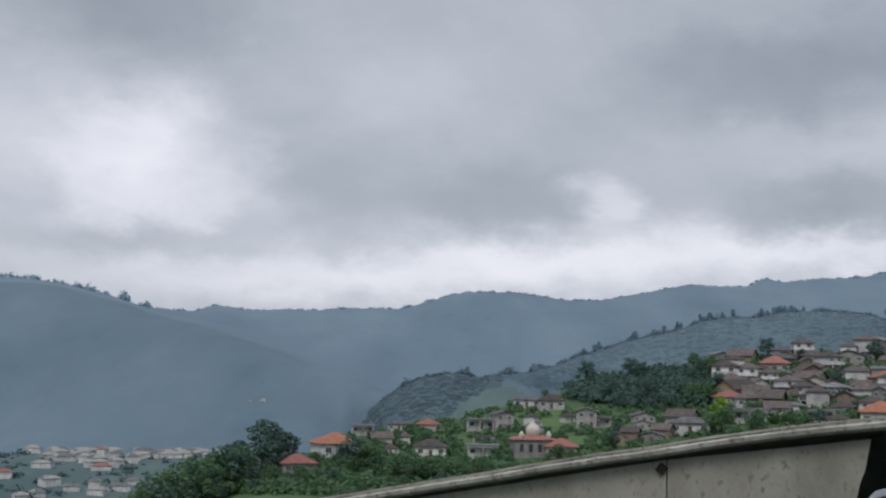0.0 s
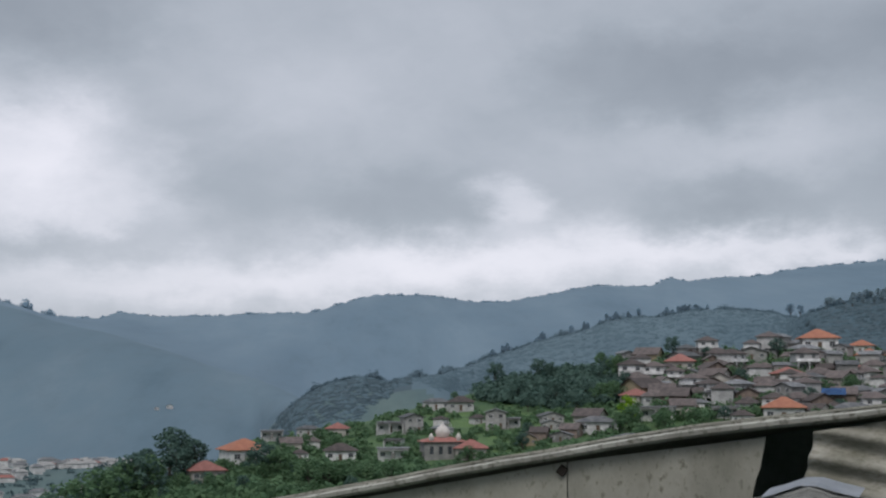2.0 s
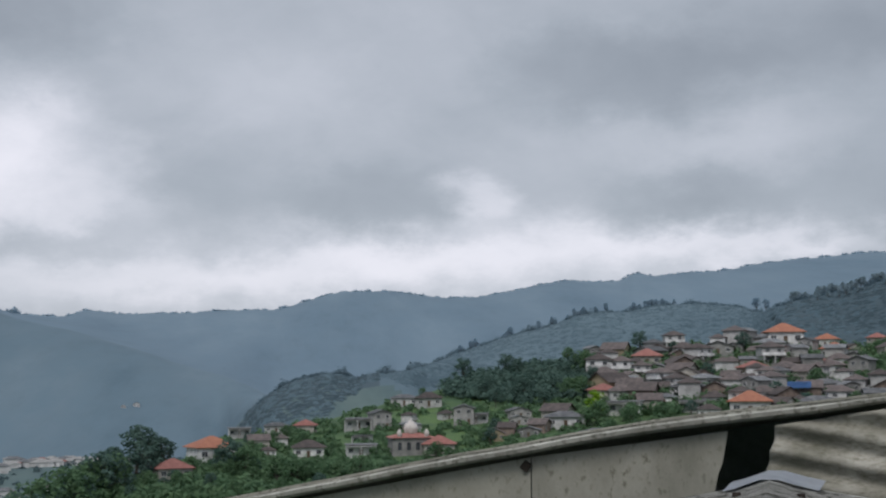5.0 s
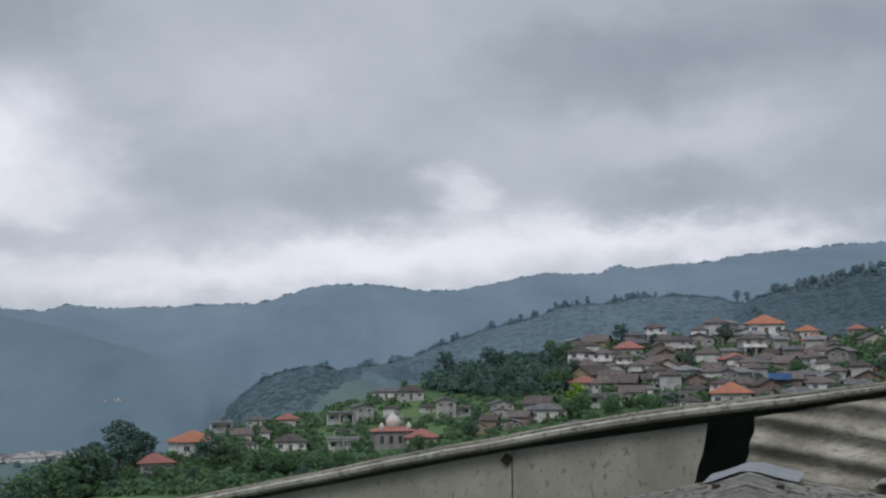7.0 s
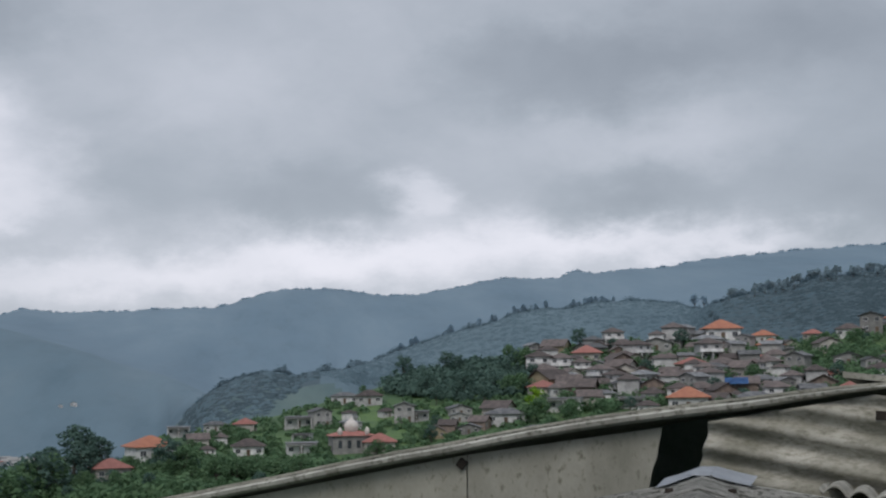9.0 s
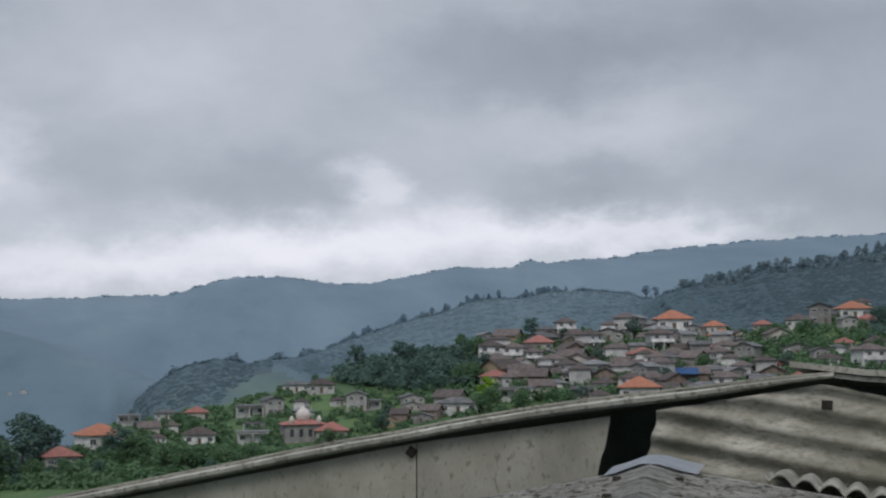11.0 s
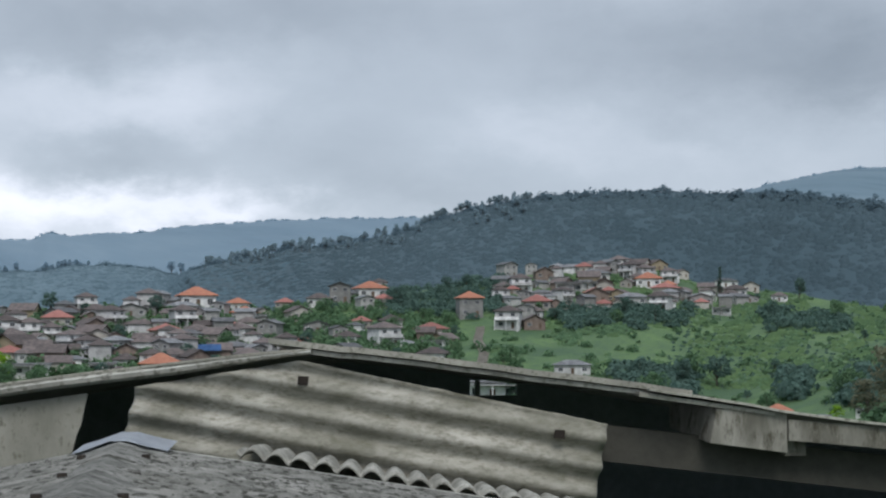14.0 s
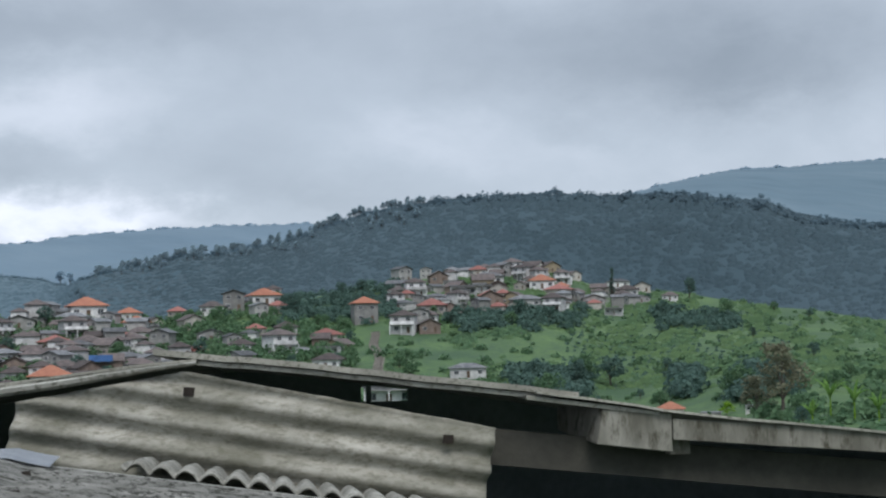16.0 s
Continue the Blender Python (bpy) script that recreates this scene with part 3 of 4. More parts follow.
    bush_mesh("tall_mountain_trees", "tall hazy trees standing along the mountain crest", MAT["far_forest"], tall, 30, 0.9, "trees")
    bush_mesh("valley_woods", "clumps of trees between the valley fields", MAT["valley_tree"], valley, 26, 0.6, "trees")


scatter_woods()

# ---------------------------------------------------------------- shed with the low gable, across the yard
# its own axes: u along the gable to the right, n away from the eye, z from the eye's height
SHED = Matrix(((0.8971, 0.4419, 0, 3.5305), (-0.4419, 0.8971, 0, 7.1677), (0, 0, 1, EYE), (0, 0, 0, 1)))


# the old roof has sagged: its two edges are bowed lines, and it falls a little towards the back
left_top = curve([(-6.6, -1.10), (-4.43, -0.702), (-4.0, -0.620), (-3.6, -0.546), (-3.23, -0.472), (-2.87, -0.406), (-2.53, -0.350), (-2.19, -0.285), (-1.86, -0.231), (-1.54, -0.185), (-1.22, -0.146), (-0.9, -0.112), (-0.6, -0.077), (-0.37, -0.052), (-0.1, -0.034)])
right_top = curve([(-0.33, 0.022), (0.06, -0.026), (0.21, -0.036), (0.67, -0.095), (1.29, -0.180), (1.44, -0.194), (1.92, -0.262), (2.34, -0.330), (2.5, -0.362), (2.89, -0.416), (3.22, -0.452), (3.78, -0.522), (6.0, -0.80)])
FALL = 0.031  # drop of the roof for each metre towards the back


def roof_sheet(bm, line, u0, u1, n0, n1, thick, lift=0.0, count=24):
    """A bowed sheet between two stations along the gable, from the front edge to the back; the front edge is a little chipped."""
    rings = []
    for i in range(count + 1):
        u = u0 + (u1 - u0) * i / count
        chip = 0.012 * noise.noise(Vector((u * 7, n0, 2)))
        z = line(u) + lift + 0.004 * noise.noise(Vector((u * 5, 0, 6)))
        rings.append([(u, n0 + chip, z), (u, n1, z - FALL * (n1 - n0)), (u, n1, z - FALL * (n1 - n0) - thick), (u, n0 + chip, z - thick)])
    ribbon(bm, rings)


def slab(bm, pts, n0, n1):
    """A board: its outline in u and z, between two depths."""
    prism(bm, [(u, n0, z) for u, z in pts], [(u, n1, z) for u, z in pts])


def wavy(bm, u0, u1, top, bottom, left_lean, right_lean, pitch, depth, tilt, thick, cu=56, cz=44):
    """A corrugated sheet standing upright, its waves tilted, cut by a top line."""
    grid = []
    for back in (0, 1):
        rows = []
        for i in range(cu + 1):
            row = []
            for k in range(cz + 1):
                s = i / cu
                zt = top(u0 + (u1 - u0) * s)
                z = zt + (bottom - zt) * k / cz
                lo, hi = u0 + left_lean * (z - top(u0)), u1 + right_lean * (z - top(u1))
                u = lo + (hi - lo) * s
                zz = z
                if k == 0:
                    zz += 0.006 * noise.noise(Vector((u * 9, 0, 1)))
                if i in (0, cu):
                    u += 0.012 * noise.noise(Vector((z * 14, i, 2)))
                w = (z + math.tan(radians(tilt)) * u) * math.cos(radians(tilt))
                n = -0.10 - depth * math.cos(2 * math.pi * (w + 0.10) / pitch) + thick * back
                row.append(bm.verts.new((u, n, zz)))
            rows.append(row)
        grid.append(rows)
    f, b = grid
    for i in range(cu):
        for k in range(cz):
            bm.faces.new((f[i][k], f[i][k + 1], f[i + 1][k + 1], f[i + 1][k]))
            bm.faces.new((b[i][k], b[i + 1][k], b[i + 1][k + 1], b[i][k + 1]))
        bm.faces.new((f[i][0], f[i + 1][0], b[i + 1][0], b[i][0]))
    for k in range(cz):
        bm.faces.new((f[0][k], b[0][k], b[0][k + 1], f[0][k + 1]))
        bm.faces.new((f[cu][k], f[cu][k + 1], b[cu][k + 1], b[cu][k]))


def build_shed():
    shed = thing("shed", "low-gabled shed of weathered corrugated fibre-cement sheets", "shed", m=SHED)
    bm = bmesh.new()
    wavy(bm, -1.045, 1.532, lambda u: -0.232 + 0.165 * (u + 1.045) if u < -0.2 else -0.0926 - 0.2046 * (u + 0.2), -1.25, 0.23, 0.19, 0.15, 0.031, 10.5, 0.008)
    sheet = part("gable_sheet", bm, MAT["sheet"], shed, "stained corrugated fibre-cement sheet with a broken edge", True)
    for u, z, turn in ((-0.14, -0.203, 4), (1.259, -0.499, 3)):
        bm = bmesh.new()
        box(bm, -0.028, 0.028, -0.138, -0.08, -0.024, 0.024, Matrix.Translation((u, 0, z)) @ Matrix.Rotation(radians(turn), 4, "Y"))
        part("washer", bm, MAT["rubber"], sheet, "black square washer")
    edges = (-6.6, -4.55, -2.462)
    for a, b in zip(edges, edges[1:]):
        bm = bmesh.new()
        slab(bm, [(a + 0.004, left_top(a) - 0.088), (a + 0.004, -1.3), (b - 0.004, -1.3), (b - 0.004, left_top(b) - 0.088)], -0.05, -0.038)
        part("gable_panel", bm, MAT["panel"], shed, "flat grey fibre-cement panel")
    bm = bmesh.new()
    slab(bm, [(-2.458, left_top(-2.458) - 0.088), (-2.458, -1.3), (-1.52, -1.3), (-1.395, -0.59), (-1.375, -0.50), (-1.35, -0.44), (-1.335, -0.36), (-1.322, -0.30), (-1.318, -0.268)], -0.048, -0.036)
    panel = part("gable_panel", bm, MAT["panel"], shed, "flat grey fibre-cement panel with a chipped edge")
    bm = bmesh.new()
    box(bm, -0.024, 0.024, -0.075, -0.045, -0.027, 0.027, Matrix.Translation((-2.49, 0, -0.476)) @ Matrix.Rotation(radians(38), 4, "Y"))
    part("washer", bm, MAT["rubber"], panel, "black square washer")
    # verge of the near slope: a rolled sheet edge over a barge strip
    bm = bmesh.new()
    rings = []
    for i in range(53):
        u = -6.6 + 6.5 * i / 52
        h = min(0.026 + 0.056 * (-0.1 - u), 0.066)
        z0, z1 = left_top(u) - 0.002, left_top(u) - h + 0.006 * noise.noise(Vector((u * 3, 1, 0)))
        m = (z0 + z1) / 2
        g = 0.012 * min(1.0, (-0.1 - u) / 0.4)
        rings.append([(u, -0.135, z0 - g - 0.004), (u, -0.10, z0 - g - 0.004), (u, -0.10, z0), (u, -0.04, z0), (u, -0.04, z1), (u, -0.125, z1), (u, -0.15, m - 0.25 * (z0 - z1)), (u, -0.155, m + 0.1 * (z0 - z1))])
    ribbon(bm, rings)
    part("barge_strip", bm, MAT["pale"], shed, "weathered grey barge strip")
    bm = bmesh.new()
    roof_sheet(bm, left_top, -6.6, -0.1, -0.105, 5.0, 0.012, 0.006, 40)
    part("roof_sheet", bm, MAT["asbestos"], shed, "grey fibre-cement roof sheet")
    # the other slope: lapped sheets, riding over the ridge
    bm = bmesh.new()
    roof_sheet(bm, right_top, -0.33, 2.0, -0.10, 5.0, 0.032, 0.010)
    part("roof_sheet", bm, MAT["asbestos"], shed, "grey fibre-cement roof sheet")
    bm = bmesh.new()
    roof_sheet(bm, right_top, -0.1, 1.86, -0.075, 0.03, 0.024, -0.030)
    part("barge_strip", bm, MAT["pale"], shed, "weathered grey barge strip")
    bm = bmesh.new()
    roof_sheet(bm, right_top, 1.75, 6.0, -0.16, 5.0, 0.014, -0.012, 30)
    part("roof_sheet", bm, MAT["asbestos"], shed, "lapped grey fibre-cement roof sheet")
    bm = bmesh.new()
    slab(bm, [(1.7, right_top(1.7) - 0.04), (2.45, right_top(2.45) - 0.032), (2.45, right_top(2.45) - 0.052), (1.7, right_top(1.7) - 0.065)], -0.13, 0.3)
    part("roof_batten", bm, MAT["asbestos"], shed, "pale weathered batten")
    # plastered end of the wall plate, with a notch
    bm = bmesh.new()
    prism(bm, [(2.0, 0.55, -0.36), (2.0, 0.55, -0.51), (2.52, 0.6, -0.60), (2.52, 0.6, -0.39)],
          [(2.13, -0.12, -0.362), (2.09, -0.12, -0.555), (2.52, -0.12, -0.612), (2.52, -0.12, -0.392)])
    bmesh.ops.bevel(bm, geom=bm.edges[:], offset=0.004, segments=1, affect="EDGES")
    part("plastered_beam_end", bm, MAT["concrete"], shed, "pale plastered beam end with dark stains")
    bm = bmesh.new()
    box(bm, 2.525, 2.64, -0.05, 0.2, -0.63, -0.50)
    part("notch_block", bm, MAT["concrete"], shed, "small grey block under the eave")
    bm = bmesh.new()
    rings = []
    for i in range(18):
        u = 2.524 + 0.2 * i
        z = -0.425 - 0.0903 * (u - 2.525)
        j = 0.006 * noise.noise(Vector((u * 4, 5, 0)))
        rings.append([(u, -0.13, z), (u, -0.09, z), (u, -0.09, z - 0.115 + j), (u, -0.13, z - 0.115 + j)])
    ribbon(bm, rings)
    part("fascia", bm, MAT["concrete"], shed, "pale grey weathered fascia board")
    bm = bmesh.new()
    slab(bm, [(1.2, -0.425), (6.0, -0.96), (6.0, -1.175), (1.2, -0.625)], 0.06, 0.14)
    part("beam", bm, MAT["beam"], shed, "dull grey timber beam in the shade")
    # dark inside: back wall with a gap, floor deck, end walls
    bm = bmesh.new()
    def under_roof(u):
        return (left_top(u) if u < -0.1 else min(right_top(u), -0.034)) - 0.133

    def heads(u0, u1):
        return [(u0 + (u1 - u0) * k / 24, under_roof(u0 + (u1 - u0) * k / 24)) for k in range(25)]

    for u0, u1 in ((-6.6, 1.02), (1.42, 6.0)):
        slab(bm, [(u1, -3), (u0, -3)] + heads(u0, u1), 4.2, 4.3)
    slab(bm, [(1.42, -3), (1.02, -3), (1.02, -0.455), (1.42, -0.455)], 4.2, 4.3)
    slab(bm, [(1.42, -0.325), (1.02, -0.325)] + heads(1.02, 1.42), 4.2, 4.3)
    bmesh.ops.recalc_face_normals(bm, faces=bm.faces[:])
    box(bm, 1.065, 1.105, 4.2, 4.3, -0.454, -0.326)
    part("back_wall", bm, MAT["inside"], shed, "blue-grey boards of the back wall, toned for the dim inside")
    bm = bmesh.new()
    box(bm, -6.6, 6.0, 0.02, 4.3, -3.0, -2.9)
    part("loft_floor", bm, MAT["inside"], shed)
    for u in (-6.6, 5.9):
        bm = bmesh.new()
        slab(bm, [(u, -6.0), (u + 0.1, -6.0), (u + 0.1, under_roof(u)), (u, under_roof(u))], 0.05, 4.19)
        part("end_wall", bm, MAT["grey"], shed)
    bm = bmesh.new()
    box(bm, -6.6, 6.0, 0.02, 0.16, -6.2, -2.2)
    part("front_wall", bm, MAT["grey"], shed, "grey rendered wall")
    return shed


build_shed()


def build_lower_roof():
    low = thing("lean_building", "low building with a lichened corrugated roof and ridge capping", "building", m=SHED)

    def ridge_u(n):
        return -0.95 - 0.124 * (n + 1)

    def slope(side, reach, fall, name):
        bm = bmesh.new()
        rows, cols = 200, 16
        top, under = [], []
        for i in range(rows + 1):
            n = -0.93 - 4.7 * i / rows
            a, b = [], []
            for k in range(cols + 1):
                s = reach * k / cols
                wave = 0.023 * math.cos(2 * math.pi * n / 0.15)
                z = -0.492 - fall * s + wave + 0.008 * noise.noise(Vector((s * 2, n * 2, side)))
                a.append(bm.verts.new((ridge_u(n) + side * s, n, z)))
                b.append(bm.verts.new((ridge_u(n) + side * s, n, z - 0.008)))
            top.append(a)
            under.append(b)
        for i in range(rows):
            for k in range(cols):
                bm.faces.new((top[i][k], top[i][k + 1], top[i + 1][k + 1], top[i + 1][k]))
                bm.faces.new((under[i][k], under[i + 1][k], under[i + 1][k + 1], under[i][k + 1]))
        for k in range(cols):
            bm.faces.new((top[0][k], under[0][k], under[0][k + 1], top[0][k + 1]))
        bmesh.ops.recalc_face_normals(bm, faces=bm.faces[:])
        part(name, bm, MAT["lower_roof"], low, "grey lichened corrugated sheets", True)

    slope(-1, 2.6, 0.20, "roof_slope")
    slope(1, 3.0, 0.155, "roof_slope")
    # ridge capping in overlapping lengths, with dark bolt holes
    for i in range(6):
        n0, n1 = -1.05 - 0.8 * i, max(-1.05 - 0.8 * (i + 1) - 0.05, -5.62)
        bm = bmesh.new()
        lift = 0.022 if i % 2 else 0.028
        ring = []
        for n in (n0, n1):
            u = ridge_u(n)
            ring.append([(u - 0.21, n, -0.555 + lift), (u - 0.06, n, -0.500 + lift), (u, n, -0.482 + lift), (u + 0.05, n, -0.496 + lift), (u + 0.21, n, -0.548 + lift),
                         (u + 0.21, n, -0.56 + lift), (u, n, -0.495 + lift), (u - 0.21, n, -0.567 + lift)])
        prism(bm, ring[0], ring[1])
        cap = part("ridge_cap", bm, MAT["lower_roof"], low, "grey ridge capping")
        for side in (-1, 1):
            bm = bmesh.new()
            n = n0 - 0.52
            bmesh.ops.create_cone(bm, cap_ends=True, segments=10, radius1=0.022, radius2=0.018, depth=0.02,
                                  matrix=Matrix.Translation((ridge_u(n) + side * 0.14, n, -0.520 + (0.022 if i % 2 else 0.028))))
            part("bolt", bm, MAT["rubber"], cap, "dark bolt head")
    # pale folded sheet over the far end of the ridge
    bm = bmesh.new()
    line = [(-0.215, -0.06), (-0.15, -0.042), (-0.035, 0.0), (0.045, 0.0), (0.14, -0.026), (0.235, -0.046)]
    a = [bm.verts.new((-0.94 + u, -1.17, -0.452 + z)) for u, z in line]
    b = [bm.verts.new((-0.955 + u * 1.02, -0.80, -0.432 + z)) for u, z in line]
    for i in range(len(line) - 1):
        bm.faces.new((a[i], a[i + 1], b[i + 1], b[i]))
    geom = bmesh.ops.solidify(bm, geom=bm.faces[:], thickness=0.006)
    part("ridge_flashing", bm, MAT["zinc"], low, "pale bluish folded metal flashing")
    # verge strip along the far edge
    for side, fall, reach in ((-1, 0.20, 2.6), (1, 0.155, 3.0)):
        bm = bmesh.new()
        u = ridge_u(-0.93)
        prism(bm, [(u + side * 0.2, -0.98, -0.478 - fall * 0.2), (u + side * 0.2, -0.90, -0.478 - fall * 0.2), (u + side * 0.2, -0.90, -0.50 - fall * 0.2), (u + side * 0.2, -0.98, -0.50 - fall * 0.2)],
              [(u + side * reach, -0.98, -0.478 - fall * reach), (u + side * reach, -0.90, -0.478 - fall * reach), (u + side * reach, -0.90, -0.50 - fall * reach), (u + side * reach, -0.98, -0.50 - fall * reach)])
        bmesh.ops.recalc_face_normals(bm, faces=bm.faces[:])
        part("verge_strip", bm, MAT["pale"], low, "pale verge strip")
    # corrugated sheet ends standing behind the verge
    bm = bmesh.new()
    pitch, rows = 0.118, []
    for back in (0, 1):
        for n, rise in ((-0.86, 0.0), (-0.6, 0.0), (-0.1, -0.03)):
            row = []
            for i in range(12 * 15 + 1):
                u = -0.42 + pitch * i / 12
                row.append(bm.verts.new((u, n, -0.536 - 0.178 * (u + 0.35) + rise - 0.004 + 0.054 * abs(math.cos(math.pi * (u + 0.344) / pitch)) ** 0.8 - 0.027 - 0.012 * back)))
            rows.append(row)
    for r in (0, 1, 3, 4):
        for i in range(12 * 15):
            bm.faces.new((rows[r][i], rows[r][i + 1], rows[r + 1][i + 1], rows[r + 1][i]))
    for i in range(12 * 15):
        bm.faces.new((rows[0][i], rows[0][i + 1], rows[3][i + 1], rows[3][i]))
    bmesh.ops.recalc_face_normals(bm, faces=bm.faces[:])
    part("corrugated_sheet", bm, MAT["pale"], low, "pale corrugated sheet with open wave ends", True)
    bm = bmesh.new()
    box(bm, -3.1, 2.0, -5.5, -1.0, -6.2, -1.05)
    part("wall", bm, MAT["grey"], low, "grey rendered wall")


build_lower_roof()


# ---------------------------------------------------------------- houses of the hillside village
def build_house(label, w, d, h, roof, wall_mat, roof_mat, pitch=0.5, storeys=1, porch=False, group="houses on the hillside"):
    """A house, its front towards -y: walls, a roof with eaves, a door and windows."""
    root = thing("house", label, "house", group)
    bm = bmesh.new()
    box(bm, -w / 2, w / 2, -d / 2, d / 2, -4.0, h)
    if roof == "gable":
        for y in (-d / 2, d / 2 - 0.15):
            prism(bm, [(-w / 2, y, h), (w / 2, y, h), (0, y, h + pitch * w / 2)], [(-w / 2, y + 0.15, h), (w / 2, y + 0.15, h), (0, y + 0.15, h + pitch * w / 2)])
    part("wall", bm, wall_mat, root)
    bm = bmesh.new()
    o, t = 0.7, 0.16
    if roof == "hip":
        run = min(w, d) / 2 + o
        rx, ry = max(w / 2 + o - run, 0.05), max(d / 2 + o - run, 0.05)
        e = [(-w / 2 - o, -d / 2 - o), (w / 2 + o, -d / 2 - o), (w / 2 + o, d / 2 + o), (-w / 2 - o, d / 2 + o)]
        top = [(-rx, -ry), (rx, -ry), (rx, ry), (-rx, ry)]
        z0, z1 = h - 0.12, h - 0.12 + pitch * run
        prism(bm, [(x, y, z0 - t) for x, y in e], [(x, y, z0) for x, y in e])
        prism(bm, [(x, y, z0) for x, y in e], [(x, y, z1) for x, y in top])
    elif roof == "gable":
        for s in (-1, 1):
            x1, z1, z0 = s * (w / 2 + o), h - pitch * o, h + pitch * w / 2
            prism(bm, [(0, -d / 2 - o, z0), (x1, -d / 2 - o, z1), (x1, -d / 2 - o, z1 + t), (0, -d / 2 - o, z0 + t)], [(0, d / 2 + o, z0), (x1, d / 2 + o, z1), (x1, d / 2 + o, z1 + t), (0, d / 2 + o, z0 + t)])
    else:
        box(bm, -w / 2 - 0.4, w / 2 + 0.4, -d / 2 - 0.8, d / 2 + 0.4, h, h + 0.22)
    bmesh.ops.recalc_face_normals(bm, faces=bm.faces[:])
    part("roof", bm, roof_mat, root)
    for s in range(storeys):
        z = 1.0 + s * (h / storeys)
        count = max(2, int(w / 3))
        for i in range(count):
            x = -w / 2 + w * (i + 0.5) / count
            if s == 0 and i == count // 2:
                bm = bmesh.new()
                box(bm, x - 0.5, x + 0.5, -d / 2 - 0.06, -d / 2 + 0.02, 0.0, 2.1)
                part("door", bm, MAT["wood"], root)
                continue
            bm = bmesh.new()
            for a, b, c, e in ((-0.75, 0.75, 0, 0.1), (-0.75, 0.75, 1.2, 1.3), (-0.75, -0.65, 0.1, 1.2), (0.65, 0.75, 0.1, 1.2), (-0.04, 0.04, 0.1, 1.2)):
                box(bm, x + a, x + b, -d / 2 - 0.08, -d / 2 + 0.02, z + c, z + e)
            win = part("window", bm, MAT["white"], root)
            bm = bmesh.new()
            box(bm, x - 0.65, x + 0.65, -d / 2 - 0.03, -d / 2 + 0.02, z + 0.1, z + 1.2)
            part("pane", bm, MAT["glass"], win)
        if s and porch:
            bm = bmesh.new()
            box(bm, -w / 2, w / 2, -d / 2 - 1.1, -d / 2, z - 1.1, z - 0.95)
            box(bm, -w / 2, w / 2, -d / 2 - 1.1, -d / 2 - 1.0, z - 0.95, z - 0.1)
            part("balcony", bm, MAT["white"], root)
    if porch:
        bm = bmesh.new()
        box(bm, -w / 2, w / 2, -d / 2 - 2.0, -d / 2 - 0.05, 2.75, 2.9)
        part("porch_roof", bm, MAT["grey"], root)
        for x in (-w / 2 + 0.2, 0, w / 2 - 0.2):
            bm = bmesh.new()
            box(bm, x - 0.13, x + 0.13, -d / 2 - 1.95, -d / 2 - 1.69, -3.0, 2.75)
            part("pillar", bm, MAT["white"], root)
    return root


def set_down(root, b, d, turn=0.0, scale=1.0, sink=0.0):
    x, y = ground_xy(b, d)
    root.matrix_basis = Matrix.Translation((x, y, land(b, d) - sink)) @ Matrix.Rotation(radians(turn - b), 4, "Z") @ Matrix.Scale(scale, 4)
    return root


def village():
    W, C, Gy, Bk = MAT["white"], MAT["cream"], MAT["grey"], MAT["brick"]
    br, gr, orr, rd = MAT["roof_brown"], MAT["roof_grey"], MAT["roof_orange"], MAT["roof_red"]
    kinds = [
        build_house("white house with a brown tiled hip roof", 9, 7, 3.2, "hip", W, br),
        build_house("cream house with a brown tiled gable roof", 8, 8, 3.2, "gable", C, br),
        build_house("two-storey white house with a dull brown roof", 8, 7, 6.0, "hip", W, br, 0.45, 2, True),
        build_house("grey house with a grey sheet roof", 10, 7, 3.0, "gable", Gy, gr, 0.3),
        build_house("bare brick house with a brown roof", 8, 7, 3.3, "gable", Bk, br),
        build_house("white flat-roofed house with a porch", 9, 7, 3.3, "flat", W, gr, 0.3, 1, True),
        build_house("cream house with a dull red tiled hip roof", 9, 8, 3.2, "hip", C, rd),
        build_house("two-storey grey house with a grey roof", 7, 7, 5.8, "gable", Gy, gr, 0.35, 2),
        build_house("white house with a grey sheet roof", 11, 7, 3.2, "hip", W, gr, 0.35),
        build_house("white house with an orange tiled hip roof", 9, 8, 3.3, "hip", W, orr, 0.5),
        build_house("two-storey grey house with an orange hip roof", 8, 8, 6.6, "hip", Gy, orr, 0.5, 2),
        build_house("yellow house with a dark brown gable roof", 10, 9, 3.4, "gable", MAT["yellow"], br, 0.5),
    ]
    weights = [6, 5, 5, 4, 4, 5, 2.5, 3, 5, 0.25, 0.1, 0.6]
    rng = random.Random(4)
    taken = []

    def free(b, d, r):
        x, y = ground_xy(b, d)
        if any((x - p) ** 2 + (y - q) ** 2 < (r + s) ** 2 for p, q, s in taken):
            return False
        taken.append((x, y, r))
        return True

    used = set()

    def put(i, b, d, turn, scale):
        ob = copy_thing(kinds[i], Matrix()) if i in used else kinds[i]
        used.add(i)
        return set_down(ob, b, d, turn, scale)

    # houses that stand out: bearing, elevation of their ground, kind, turn, size
    for b, e, i, turn, size in LANDMARKS:
        d = spot(b, e)
        free(b, d, 5)
        put(i, b, d, turn, size)
    made = 0
    for _ in range(20000):
        b = rng.uniform(-2.5, 41)
        e = rng.uniform(-3.2, CREST(b) + 0.05)
        if not lived_in(b, e, rng):
            continue
        d = spot(b, e)
        if not free(b, d, 2.6):
            continue
        i = rng.choices(range(len(kinds)), weights)[0]
